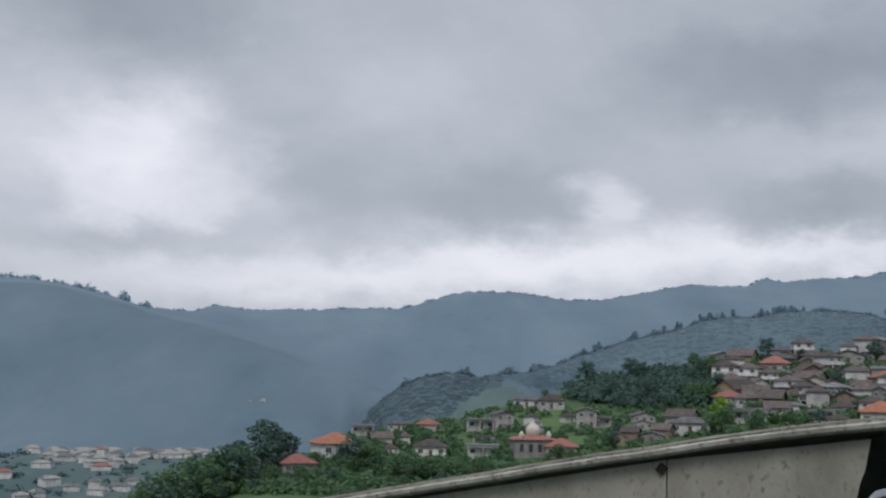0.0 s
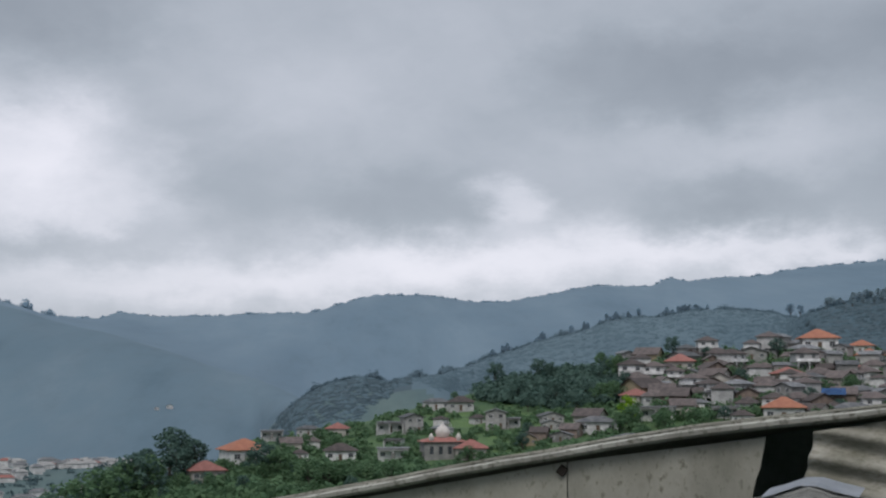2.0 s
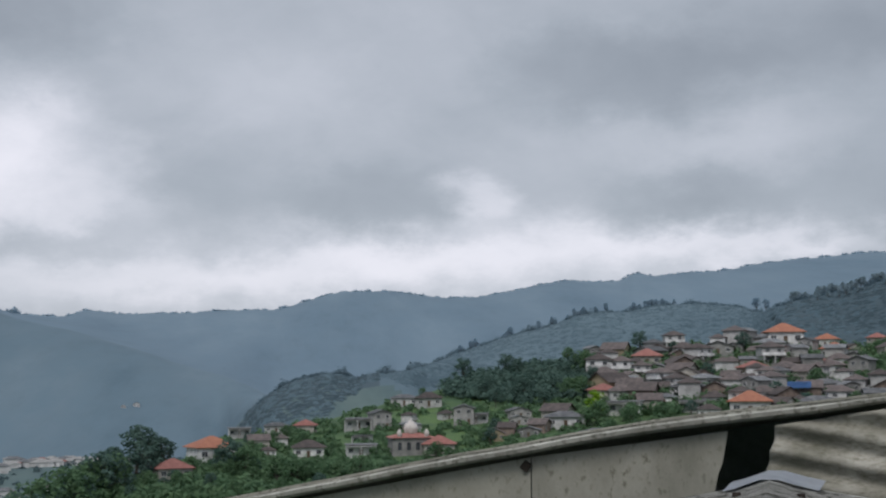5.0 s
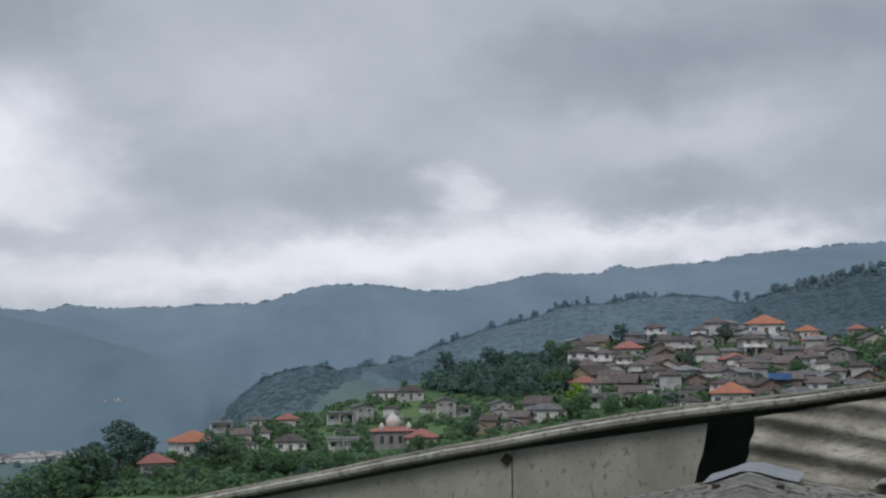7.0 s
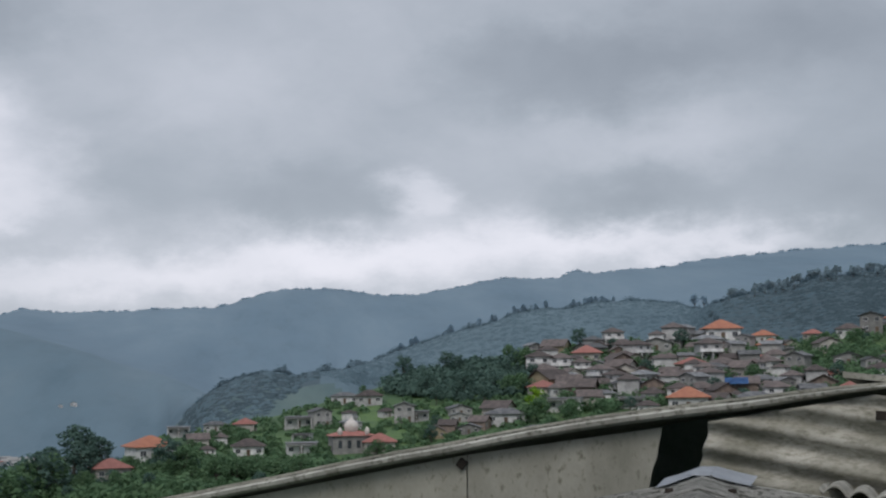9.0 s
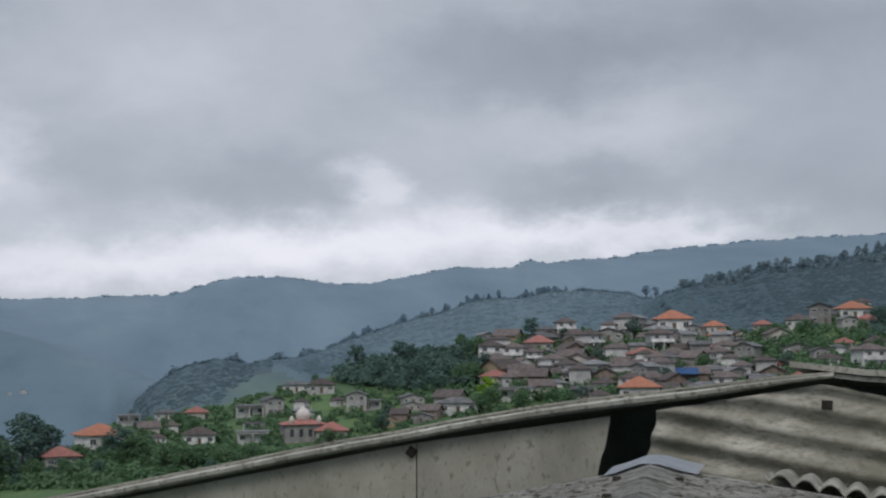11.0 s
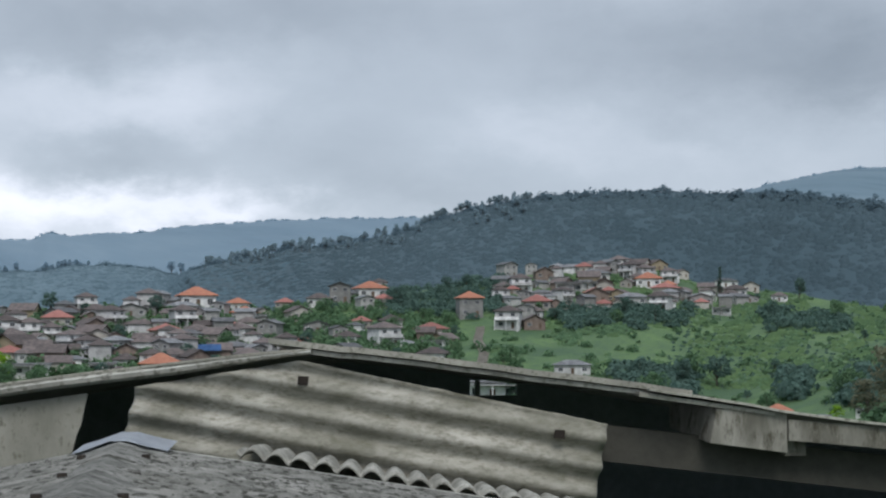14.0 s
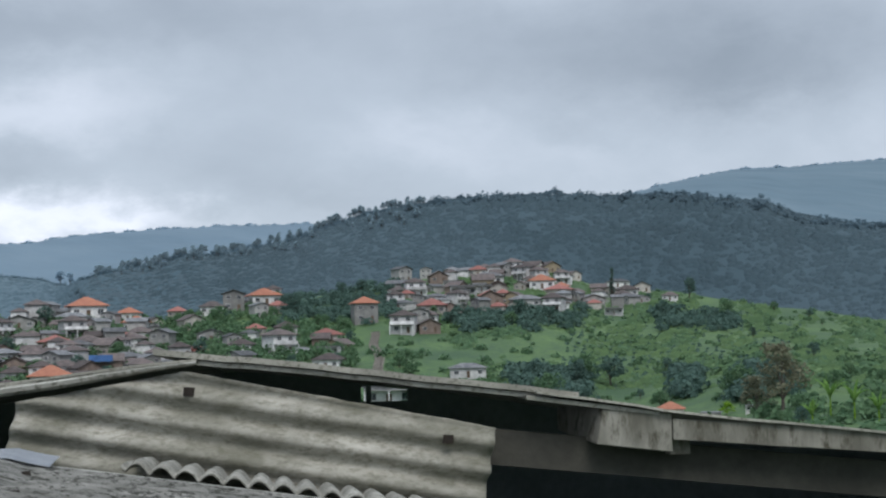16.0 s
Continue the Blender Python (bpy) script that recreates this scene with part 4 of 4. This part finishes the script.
        put(i, b, d, rng.choice((90, -90, 0, 0, -15, 60, -50, 25)) + rng.uniform(-12, 12), rng.uniform(0.4, 0.65) if b < 9 else rng.uniform(0.62, 1.0))
        made += 1
        if made > 250:
            break
    return taken


LANDMARKS = [(18.55, 1.4, 9, 8, 1.35), (20.2, 1.3, 9, -10, 0.85), (14.26, 1.3, 2, 10, 0.82), (11.96, 0.9, 11, 75, 0.85), (19.5, -0.65, 4, 90, 0.9), (20.3, -0.7, 0, 4, 0.75), (17.2, -1.35, 9, 0, 1.15),
             (14.95, -1.2, 5, 0, 0.8), (9.6, -1.6, 1, 70, 0.85), (5.8, -1.75, 7, 0, 0.75), (6.3, -1.7, 5, 0, 0.7), (7.04, -2.4, 11, 0, 0.5), (1.66, -2.8, 5, 0, 0.8), (-0.45, -2.85, 0, 0, 0.8),
             (-4.3, -2.95, 9, 20, 1.0), (-5.8, -3.7, 6, 10, 0.8), (-3.2, -1.95, 5, 0, 0.6), (-1.74, -1.8, 8, 0, 0.55), (1.64, -1.75, 5, -10, 0.8), (2.4, -1.8, 7, 20, 0.7), (29.55, 1.0, 10, 10, 1.05),
             (32.3, 1.3, 6, 0, 1.1), (31.15, 0.5, 2, -10, 1.0), (33.6, 2.1, 5, 0, 1.2), (34.6, 2.5, 8, 0, 1.2), (36.75, 2.2, 9, 5, 1.15), (34.7, 1.6, 4, 0, 1.2), (36.1, 1.5, 8, 0, 1.1), (37.2, 1.6, 0, 0, 0.9),
             (39.65, 1.0, 5, 0, 0.8), (40.0, 1.6, 0, 10, 0.8), (25.5, 1.8, 9, 15, 1.2), (24.3, 1.6, 7, 0, 1.1), (28.0, 0.2, 6, 30, 0.9), (4.8, -2.8, 6, 0, 0.8), (33.7, -1.4, 8, 3, 0.85), (41.9, 1.5, 0, 0, 0.75), (45.1, -2.95, 5, 0, 0.35), (16.0, 1.0, 3, 0, 1.0), (13.2, 0.6, 6, 0, 1.0),
             (4.4, -0.95, 0, 0, 0.8), (3.4, -0.9, 8, 0, 0.7), (41.8, -3.1, 9, 0, 0.6), (43.4, -3.15, 5, 0, 0.4), (27.0, -0.4, 8, 0, 0.6), (30.5, -2.4, 5, 0, 1.3), (22.6, 0.9, 1, 20, 0.9), (23.4, 0.3, 3, 0, 0.9)]


def lived_in(b, e, rng):
    """How built up the slope is, by bearing and elevation."""
    if 2.5 < b < 5.3 and e < -2.0:
        return False
    if b < 3:
        return -2.9 < e < -1.8 and rng.random() < 0.08
    if 5.4 < b < 11.0 and e > -0.95:
        return e > 1.0 and rng.random() < 0.3
    if b < 9:
        return -2.8 < e < -1.3 and rng.random() < 0.12
    if b < 12 and e < -0.9:
        return rng.random() < 0.06
    if e < -1.5:
        return False
    if 21.5 < b < 29.0 and e < 1.3:
        return e < 0.6 and rng.random() < 0.14
    if 26.2 < b < 30.8 and e > 0.7:
        return False
    if b > 29:
        return e > 1.3 or (e > 0.4 and b < 32.5 and rng.random() < 0.4)
    return True


PLOTS = village()


def valley_town():
    """The far town on the valley floor: small pale houses with hipped roofs, one mesh for walls and roofs."""
    rng = random.Random(17)
    bm = bmesh.new()
    for k in range(104):
        if k < 46:
            b, d = rng.uniform(-11.9, -7.4), rng.uniform(1080, 1150)
        elif k < 82:
            b, d = rng.gauss(-14.0, 0.9), rng.uniform(960, 1140)
        else:
            b, d = rng.uniform(-18.5, -9), rng.uniform(820, 1000)
        x, y = ground_xy(b, d)
        m = Matrix.Translation((x, y, land(b, d))) @ Matrix.Rotation(radians(rng.uniform(-25, 25) - b), 4, "Z")
        w, e, h = rng.uniform(3, 7), rng.uniform(3, 5), rng.uniform(2.6, 5)
        first = len(bm.faces)
        box(bm, -w, w, -e, e, -3, h, m)
        low = [m @ Vector(p) for p in ((-w - 0.6, -e - 0.6, h), (w + 0.6, -e - 0.6, h), (w + 0.6, e + 0.6, h), (-w - 0.6, e + 0.6, h))]
        top = [m @ Vector(p) for p in ((-w * 0.5, -0.1, h + 1.8), (w * 0.5, -0.1, h + 1.8), (w * 0.5, 0.1, h + 1.8), (-w * 0.5, 0.1, h + 1.8))]
        prism(bm, low, top)
        bm.faces.ensure_lookup_table()
        for f in bm.faces[first + 6:]:
            f.material_index = (1 if rng.random() < 0.35 else 2) if rng.random() < 0.96 else 3
    bmesh.ops.recalc_face_normals(bm, faces=bm.faces[:])
    me = mesh_of("valley_town", bm, MAT["white"])
    for key in ("roof_grey", "grey", "roof_red"):
        me.materials.append(MAT[key])
    tagged(new("valley_town", me), "pale little houses of a town on the valley floor", "houses", kind="stuff")


valley_town()


def spur_houses():
    """Two white houses alone on the spur across the valley."""
    for b, d, size in ((-7.25, 1516, 0.85), (-7.75, 1500, 0.6)):
        set_down(build_house("lone white house on the hazy spur", 8, 6, 3.4, "gable", MAT["white"], MAT["roof_grey"], 0.4), b, d, 0, size)


spur_houses()


def build_mosque():
    """A small prayer house: hall with a low roof, drum, onion dome and finial."""
    root = thing("mosque", "small prayer house with a pale onion dome", "mosque")
    bm = bmesh.new()
    box(bm, -5.5, 5.5, -4, 4, -4, 4.2)
    part("wall", bm, MAT["grey"], root)
    bm = bmesh.new()
    prism(bm, [(-6.2, -4.7, 4.2), (6.2, -4.7, 4.2), (6.2, 4.7, 4.2), (-6.2, 4.7, 4.2)], [(-2.5, -1.2, 5.3), (2.5, -1.2, 5.3), (2.5, 1.2, 5.3), (-2.5, 1.2, 5.3)])
    part("roof", bm, MAT["roof_red"], root, "dull red hipped roof")
    bm = bmesh.new()
    rings = []
    for r, z in ((1.7, 4.9), (1.7, 5.7), (1.95, 6.2), (1.9, 6.9), (1.5, 7.6), (0.8, 8.2), (0.25, 8.7), (0.05, 9.2)):
        rings.append([(r * math.cos(i * math.pi / 9), r * math.sin(i * math.pi / 9), z) for i in range(18)])
    ribbon(bm, rings)
    part("dome", bm, MAT["dome"], root, "pale pinkish onion dome", True)
    for x in (-3.6, 3.6):
        bm = bmesh.new()
        ribbon(bm, [[(x + r * math.cos(i * math.pi / 5), -3.4 + r * math.sin(i * math.pi / 5), z) for i in range(10)] for r, z in ((0.6, 3.9), (0.6, 5.0), (0.75, 5.4), (0.4, 6.0), (0.05, 6.5))])
        part("corner_dome", bm, MAT["dome"], root, "", True)
    for x in (-3.6, -1.2, 1.2, 3.6):
        bm = bmesh.new()
        box(bm, x - 0.5, x + 0.5, -4.06, -3.95, 1.0, 3.0)
        part("window", bm, MAT["glass"], root)
    return root


set_down(build_mosque(), 3.66, spot(3.66, -2.75), 10, 0.9)


def build_tarpaulin():
    """A blue sheet draped over a roof slope, its hem sagging."""
    bm = bmesh.new()
    rows = []
    for i in range(9):
        rows.append([bm.verts.new((-3 + 0.75 * i, -1.6 + 0.8 * k, 0.42 * k + 0.1 * noise.noise(Vector((i * 0.7, k * 0.9, 0))))) for k in range(5)])
    for a, b in zip(rows, rows[1:]):
        for k in range(4):
            bm.faces.new((a[k], b[k], b[k + 1], a[k + 1]))
    bmesh.ops.solidify(bm, geom=bm.faces[:], thickness=0.03)
    return tagged(new("tarpaulin", mesh_of("tarpaulin", bm, MAT["blue"])), "bright blue tarpaulin spread over a house roof", "tarpaulin")


set_down(build_tarpaulin(), 19.1, spot(19.3, -0.65) - 5, 0, 1.1, -3.3)


# ---------------------------------------------------------------- trees
def tube(bm, p0, p1, r0, r1, seg=6):
    d = (Vector(p1) - Vector(p0)).normalized()
    a = d.orthogonal().normalized()
    b = d.cross(a)
    ring = lambda p, r: [Vector(p) + r * (math.cos(2 * math.pi * i / seg) * a + math.sin(2 * math.pi * i / seg) * b) for i in range(seg)]
    prism(bm, ring(p0, r0), ring(p1, r1))


def build_tree(label, height, spread, mat, seed, leaf=0.55, clumps=26, leaves=34, trunk_share=0.3, name="tree", group="trees on the slopes", tall=1.0):
    """A tapered trunk that forks into limbs, each ending in clumps of small leaf cards."""
    rng = random.Random(seed)
    root = thing(name, label, "tree", group)
    bm = bmesh.new()
    th = height * trunk_share
    tube(bm, (0, 0, -1.0), (0, 0, th), height * 0.028, height * 0.02)
    ends = []
    for i in range(clumps):
        a = rng.uniform(0, 2 * math.pi)
        k = (i + 0.5) / clumps
        r = spread * math.sqrt(rng.random()) * (1 - 0.65 * k ** 2) * 0.95
        z = th + (height - th) * (0.10 + 0.86 * k)
        p = Vector((r * math.cos(a), r * math.sin(a), z))
        ends.append(p)
        if i % 3 == 0:
            tube(bm, (0, 0, th * rng.uniform(0.75, 1.0)), p * 0.92, height * 0.012, height * 0.004, 5)
    tube(bm, (0, 0, th), (0.03 * height, 0, height * 0.85), height * 0.019, height * 0.005)
    part("trunk", bm, MAT["bark"], root)
    verts, faces = [], []
    for p in ends:
        cr = spread * rng.uniform(0.26, 0.44)
        for _ in range(leaves):
            v = Vector((rng.gauss(0, 1), rng.gauss(0, 1), rng.gauss(0, 1))).normalized()
            c = p + Vector((v.x, v.y, v.z * 0.72 * tall)) * cr * rng.uniform(0.6, 1.0)
            n = (v + Vector((rng.uniform(-0.7, 0.7), rng.uniform(-0.7, 0.7), rng.uniform(-0.2, 0.9)))).normalized()
            s = n.orthogonal().normalized()
            s.rotate(Matrix.Rotation(rng.uniform(0, 6.28), 3, n))
            t = n.cross(s)
            w, h = leaf * rng.uniform(0.6, 1.2), leaf * rng.uniform(0.8, 1.6)
            k = len(verts)
            verts += [c - s * w * 0.5, c + t * h * 0.5 - s * w * 0.1 + n * 0.1 * w, c + s * w * 0.5, c - t * h * 0.5]
            faces.append((k, k + 1, k + 2, k + 3))
    me = bpy.data.meshes.new("crown")
    me.from_pydata([tuple(v) for v in verts], [], faces)
    me.materials.append(mat)
    crown = new("crown", me)
    crown.parent = root
    return root


def plant(root, b, d, scale=1.0, turn=0.0, wide=1.0):
    x, y = ground_xy(b, d)
    root.matrix_basis = Matrix.Translation((x, y, land(b, d) - 0.2)) @ Matrix.Rotation(radians(turn), 4, "Z") @ Matrix.Diagonal((scale * wide, scale * wide, scale, 1))
    return root


def trees():
    L, Dk, Li = MAT["leaf"], MAT["dark_leaf"], MAT["lime_leaf"]
    kinds = [
        build_tree("broad green tree on the hillside", 9, 4.2, L, 1),
        build_tree("dark green round-crowned tree on the slope", 9, 4.0, Dk, 2),
        build_tree("tall dark green tree with ragged crown", 14, 4.6, Dk, 3, 0.7, 34, 36),
        build_tree("low leafy green tree on the slope", 6, 3.6, L, 4, 0.5, 22, 34, 0.2),
        build_tree("lime green young tree catching the light", 7, 2.6, Li, 5, 0.45, 20, 34, 0.25),
        build_tree("slender dark green cypress tree", 16, 1.35, Dk, 6, 0.4, 70, 26, 0.04, "cypress"),
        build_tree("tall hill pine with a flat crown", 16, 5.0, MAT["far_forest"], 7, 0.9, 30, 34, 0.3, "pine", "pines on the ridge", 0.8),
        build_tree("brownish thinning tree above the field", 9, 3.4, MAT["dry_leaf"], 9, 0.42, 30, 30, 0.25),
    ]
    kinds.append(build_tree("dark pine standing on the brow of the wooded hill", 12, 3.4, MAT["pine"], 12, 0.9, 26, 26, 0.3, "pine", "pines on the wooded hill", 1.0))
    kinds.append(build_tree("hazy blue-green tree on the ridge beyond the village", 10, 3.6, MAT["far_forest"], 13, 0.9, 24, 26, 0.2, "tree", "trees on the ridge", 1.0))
    tall = (9, 9, 14, 6, 7, 16, 16, 9, 12, 10)
    used = set()
    rng = random.Random(8)

    def put(i, b, d, height, wide=1.0):
        ob = copy_thing(kinds[i], Matrix()) if i in used else kinds[i]
        used.add(i)
        plant(ob, b, d, height / tall[i], rng.uniform(0, 360), wide)

    for b, e, i, height, wide in TREES:
        put(i, b, spot(b, e), height, wide)
    for i in range(9):
        b = -11.9 + 0.48 * i
        put(i % 2, b, spot(b, CREST(b) - 0.15), rng.uniform(7.5, 10.5), 1.3)
    for b, height in ((17.55, 13), (17.9, 11)):
        put(6, b, MID_D(b) * 0.985, height, 1.15)
    for i in range(170):
        b = 18.6 + 13.5 * (i + rng.uniform(-0.8, 0.8)) / 170
        if noise.noise(Vector((b * 1.9, 2, 0))) < -0.22:
            continue
        row = 0.0 if rng.random() < 0.65 else rng.uniform(0.02, 0.06)
        put(8, b, MID_D(b) * (0.99 - row), rng.uniform(3.5, 8.0), rng.uniform(0.9, 1.5))
    for i in range(34):
        b = rng.choice((10.3, 11.0, 11.6, 13.3, 13.9, 6.0, 7.6, 9.2)) + rng.gauss(0, 0.35)
        put(9, b, MID_D(b) * 0.985, rng.uniform(4.5, 9.0), rng.uniform(0.8, 1.2))
    count, bushes, thicket = 0, [], []
    for _ in range(30000):
        b = rng.uniform(-12, 52)
        e = rng.uniform(-4.6, CREST(b))
        if rng.random() > wooded(b, e):
            continue
        d = spot(b, e)
        x, y = ground_xy(b, d)
        if any((x - p) ** 2 + (y - q) ** 2 < (s * 0.75) ** 2 for p, q, s in PLOTS):
            continue
        dark = grove(b, e)
        if count < 270 and rng.random() < (0.25 if dark else 0.3 if 12 < b < 29 else 0.12):
            put(rng.choices(range(4), (1, 6, 2, 1) if dark else (5, 3, 0.3, 4))[0], b, d, rng.uniform(2.6, 4.2) if b < 5.4 else rng.uniform(4.5, 8.0) if dark else rng.uniform(2.4, 4.2) if b > 38 else rng.uniform(3.2, 6.0))
            count += 1
        elif dark and len(thicket) < 1500:
            thicket.append((x, y, land(b, d) + rng.uniform(0, 1.5), rng.uniform(1.8, 3.4)))
        elif not dark and b > 12 and e > -1.4 and b < 29 and rng.random() < 0.45 and len(bushes) < 3000:
            bushes.append((x, y, land(b, d) + 0.8, rng.uniform(1.6, 3.0), 1.1))
        elif not dark and len(bushes) < 2600:
            bushes.append((x, y, land(b, d), rng.uniform(1.0, 2.6)))
    bush_mesh("undergrowth", "dense green bushes and small trees among the houses", L, bushes)
    bush_mesh("thicket", "dark green thickets on the slopes", Dk, thicket)


# bearing, elevation of the ground, kind, height in metres, widening
TREES = [(-10.6, -5.4, 1, 7, 1.3), (-9.7, -5.0, 1, 6.5, 1.3), (-11.4, -5.7, 0, 6.5, 1.4), (-8.9, -4.7, 0, 6, 1.3), (-0.9, -3.9, 0, 5, 1.5), (0.6, -3.9, 3, 4.5, 1.5), (1.6, -3.8, 0, 4.5, 1.4), (-7.2, -3.72, 2, 12, 1.3), (-8.0, -4.2, 2, 9.5, 1.2), (-6.2, -3.6, 2, 8.5, 1.3), (-6.9, -3.9, 1, 8, 1.3), (5.8, -0.15, 1, 7.5, 1.0), (11.06, -1.6, 4, 7.5, 1.2), (11.3, -1.8, 0, 6, 1.3), (10.8, -1.9, 3, 5, 1.3), (39.6, 1.7, 5, 14, 1.0),
         (12.92, 1.25, 1, 7, 1.0), (16.98, 1.1, 1, 6.5, 1.1), (-3.57, -3.5, 1, 7, 1.3), (-2.9, -3.6, 0, 6, 1.3), (39.44, -1.9, 1, 8, 1.3), (46.2, -3.0, 7, 11, 1.2), (45.2, -3.2, 7, 7, 1.2), (44.0, -3.0, 4, 2.6, 1.6), (42.66, 1.5, 2, 10, 0.9), (26.6, 1.4, 1, 8, 1.2), (-1.7, -4.0, 0, 6, 1.5), (-0.5, -3.9, 3, 5, 1.5)]


def grove(b, e):
    b += 0.5 * noise.noise(Vector((b * 1.3, e * 3.0, 1)))
    e += 0.45 * noise.noise(Vector((b * 1.1, e * 1.5, 5)))
    return (5.4 < b < 11.0 and e > -0.95) or (26.0 < b < 31.0 and e > 1.05) or (33 < b < 38.5 and 0.5 < e < 1.35) or (35.4 < b < 38.5 and e < -1.2) or (41.3 < b < 44.4 and 0.1 < e < 1.0) or (42.0 < b < 43.2 and -2.2 < e < -1.5) or (44.3 < b < 46.6 and -2.6 < e < -1.4)


def wooded(b, e):
    if grove(b, e):
        return 1.0
    if b < 5.4:
        return 0.9 if e < -3.25 else 0.5
    if b < 12:
        return 0.9
    if e < -1.4 and b < 29:
        return 0.6
    if 21.5 < b < 29.0:
        return 0.95
    if b > 29:
        if e > 1.2 and b < 41:
            return 0.2
        return 0.22 + 0.5 * max(0.0, noise.noise(Vector((b * 0.6, e * 1.6, 9)))) if b < 45 else 0.45
    return 0.85


trees()


def field_rows():
    """Young trees planted in rows down the green field."""
    rng = random.Random(21)
    spots = []
    for i in range(26):
        for k in range(24):
            b = 37.2 + 0.36 * i + 0.05 * k + rng.uniform(-0.06, 0.06)
            e = -1.7 + 0.125 * k + 0.02 * i + rng.uniform(-0.03, 0.03)
            if e > CREST(b) - 0.35 or grove(b, e) or rng.random() < 0.2 or b > 47:
                continue
            d = spot(b, e)
            x, y = ground_xy(b, d)
            spots.append((x, y, land(b, d), rng.uniform(0.5, 1.1)))
    bush_mesh("field_saplings", "rows of small dark saplings on the green field", MAT["dark_leaf"], spots, 26, 0.4)


field_rows()


def scrub():
    """Low scrub and tea-like bushes, thick in places, over the green slope beside the hamlet."""
    rng = random.Random(33)
    pale, deep = [], []
    for _ in range(9000):
        b = rng.uniform(30.5, 53)
        e = rng.uniform(-2.0, CREST(b) - 0.05)
        thick = noise.noise(Vector((b * 0.7, e * 1.5, 21)))
        if b < 37.5 and -0.9 < e < 0.45 and thick < 0.25:
            continue
        if thick < -0.12 or grove(b, e):
            continue
        d = spot(b, e)
        x, y = ground_xy(b, d)
        if any((x - p) ** 2 + (y - q) ** 2 < (s * 0.8) ** 2 for p, q, s in PLOTS):
            continue
        (deep if thick + rng.uniform(-0.2, 0.2) > 0.34 else pale).append((x, y, land(b, d) - 0.2, rng.uniform(0.6, 1.6) * (0.8 + thick) * d / 420, 0.8))
    bush_mesh("field_scrub", "soft yellow-green scrub covering the slope", MAT["scrub"], pale, 16, 0.6, lie=0.82)
    bush_mesh("deep_scrub", "darker green bushes in the folds of the slope", MAT["leaf"], deep, 20, 0.5, lie=0.6)


scrub()


def build_banana(seed, height):
    """A banana plant: a stout false stem and long arching leaves, split along the midrib."""
    rng = random.Random(seed)
    root = thing("banana_plant", "banana plant with long bright green leaves", "banana plant", "banana plants")
    bm = bmesh.new()
    tube(bm, (0, 0, -1.0), (0.05, 0, height * 0.5), 0.14, 0.09, 8)
    part("stem", bm, MAT["lime_leaf"], root)
    for i in range(8):
        a = i * 2.4 + rng.uniform(-0.3, 0.3)
        lean = rng.uniform(0.15, 0.9)
        bm = bmesh.new()
        ln = height * rng.uniform(0.45, 0.62)
        rows = []
        for k in range(9):
            s = k / 8
            out = ln * (lean * s * (0.5 + 0.5 * s))
            up = height * 0.48 + ln * (s * (1.15 - lean * 0.75 * s))
            w = 0.26 * math.sin(math.pi * min(0.08 + s * 0.9, 1)) * (1 + 0.2 * rng.uniform(-1, 1))
            c = Vector((out * math.cos(a), out * math.sin(a), up))
            side = Vector((-math.sin(a), math.cos(a), 0))
            rows.append([bm.verts.new(c - side * w + Vector((0, 0, -0.1))), bm.verts.new(c), bm.verts.new(c + side * w + Vector((0, 0, -0.1)))])
        for p, q in zip(rows, rows[1:]):
            bm.faces.new((p[0], p[1], q[1], q[0]))
            bm.faces.new((p[1], p[2], q[2], q[1]))
        part("leaf", bm, MAT["banana"], root)
    return root


for seed, b, e, height in ((1, 48.0, -3.3, 6.2), (2, 48.9, -3.4, 5.6), (3, 47.3, -3.6, 3.8), (4, 49.8, -3.6, 5.0), (5, 50.6, -3.4, 4.4)):
    plant(build_banana(seed, height), b, spot(b, e))


def build_path():
    """A worn footpath climbing between the trees."""
    bm = bmesh.new()
    rows = []
    for i in range(30):
        e = -1.9 + 2.5 * i / 29
        b = 30.25 - 0.35 * i / 29 + 0.08 * math.sin(i * 0.5)
        d = spot(b, e)
        w = math.degrees(1.5 / d)
        row = []
        for s in (-1, 0, 1):
            x, y = ground_xy(b + s * w, d)
            row.append(bm.verts.new((x, y, land(b + s * w, d) + 0.12)))
        rows.append(row)
    for p, q in zip(rows, rows[1:]):
        for k in range(2):
            bm.faces.new((p[k], p[k + 1], q[k + 1], q[k]))
    bmesh.ops.solidify(bm, geom=bm.faces[:], thickness=0.3)
    tagged(new("path", mesh_of("path", bm, MAT["path"])), "worn pale earth footpath climbing the slope", "path", kind="structure")


build_path()
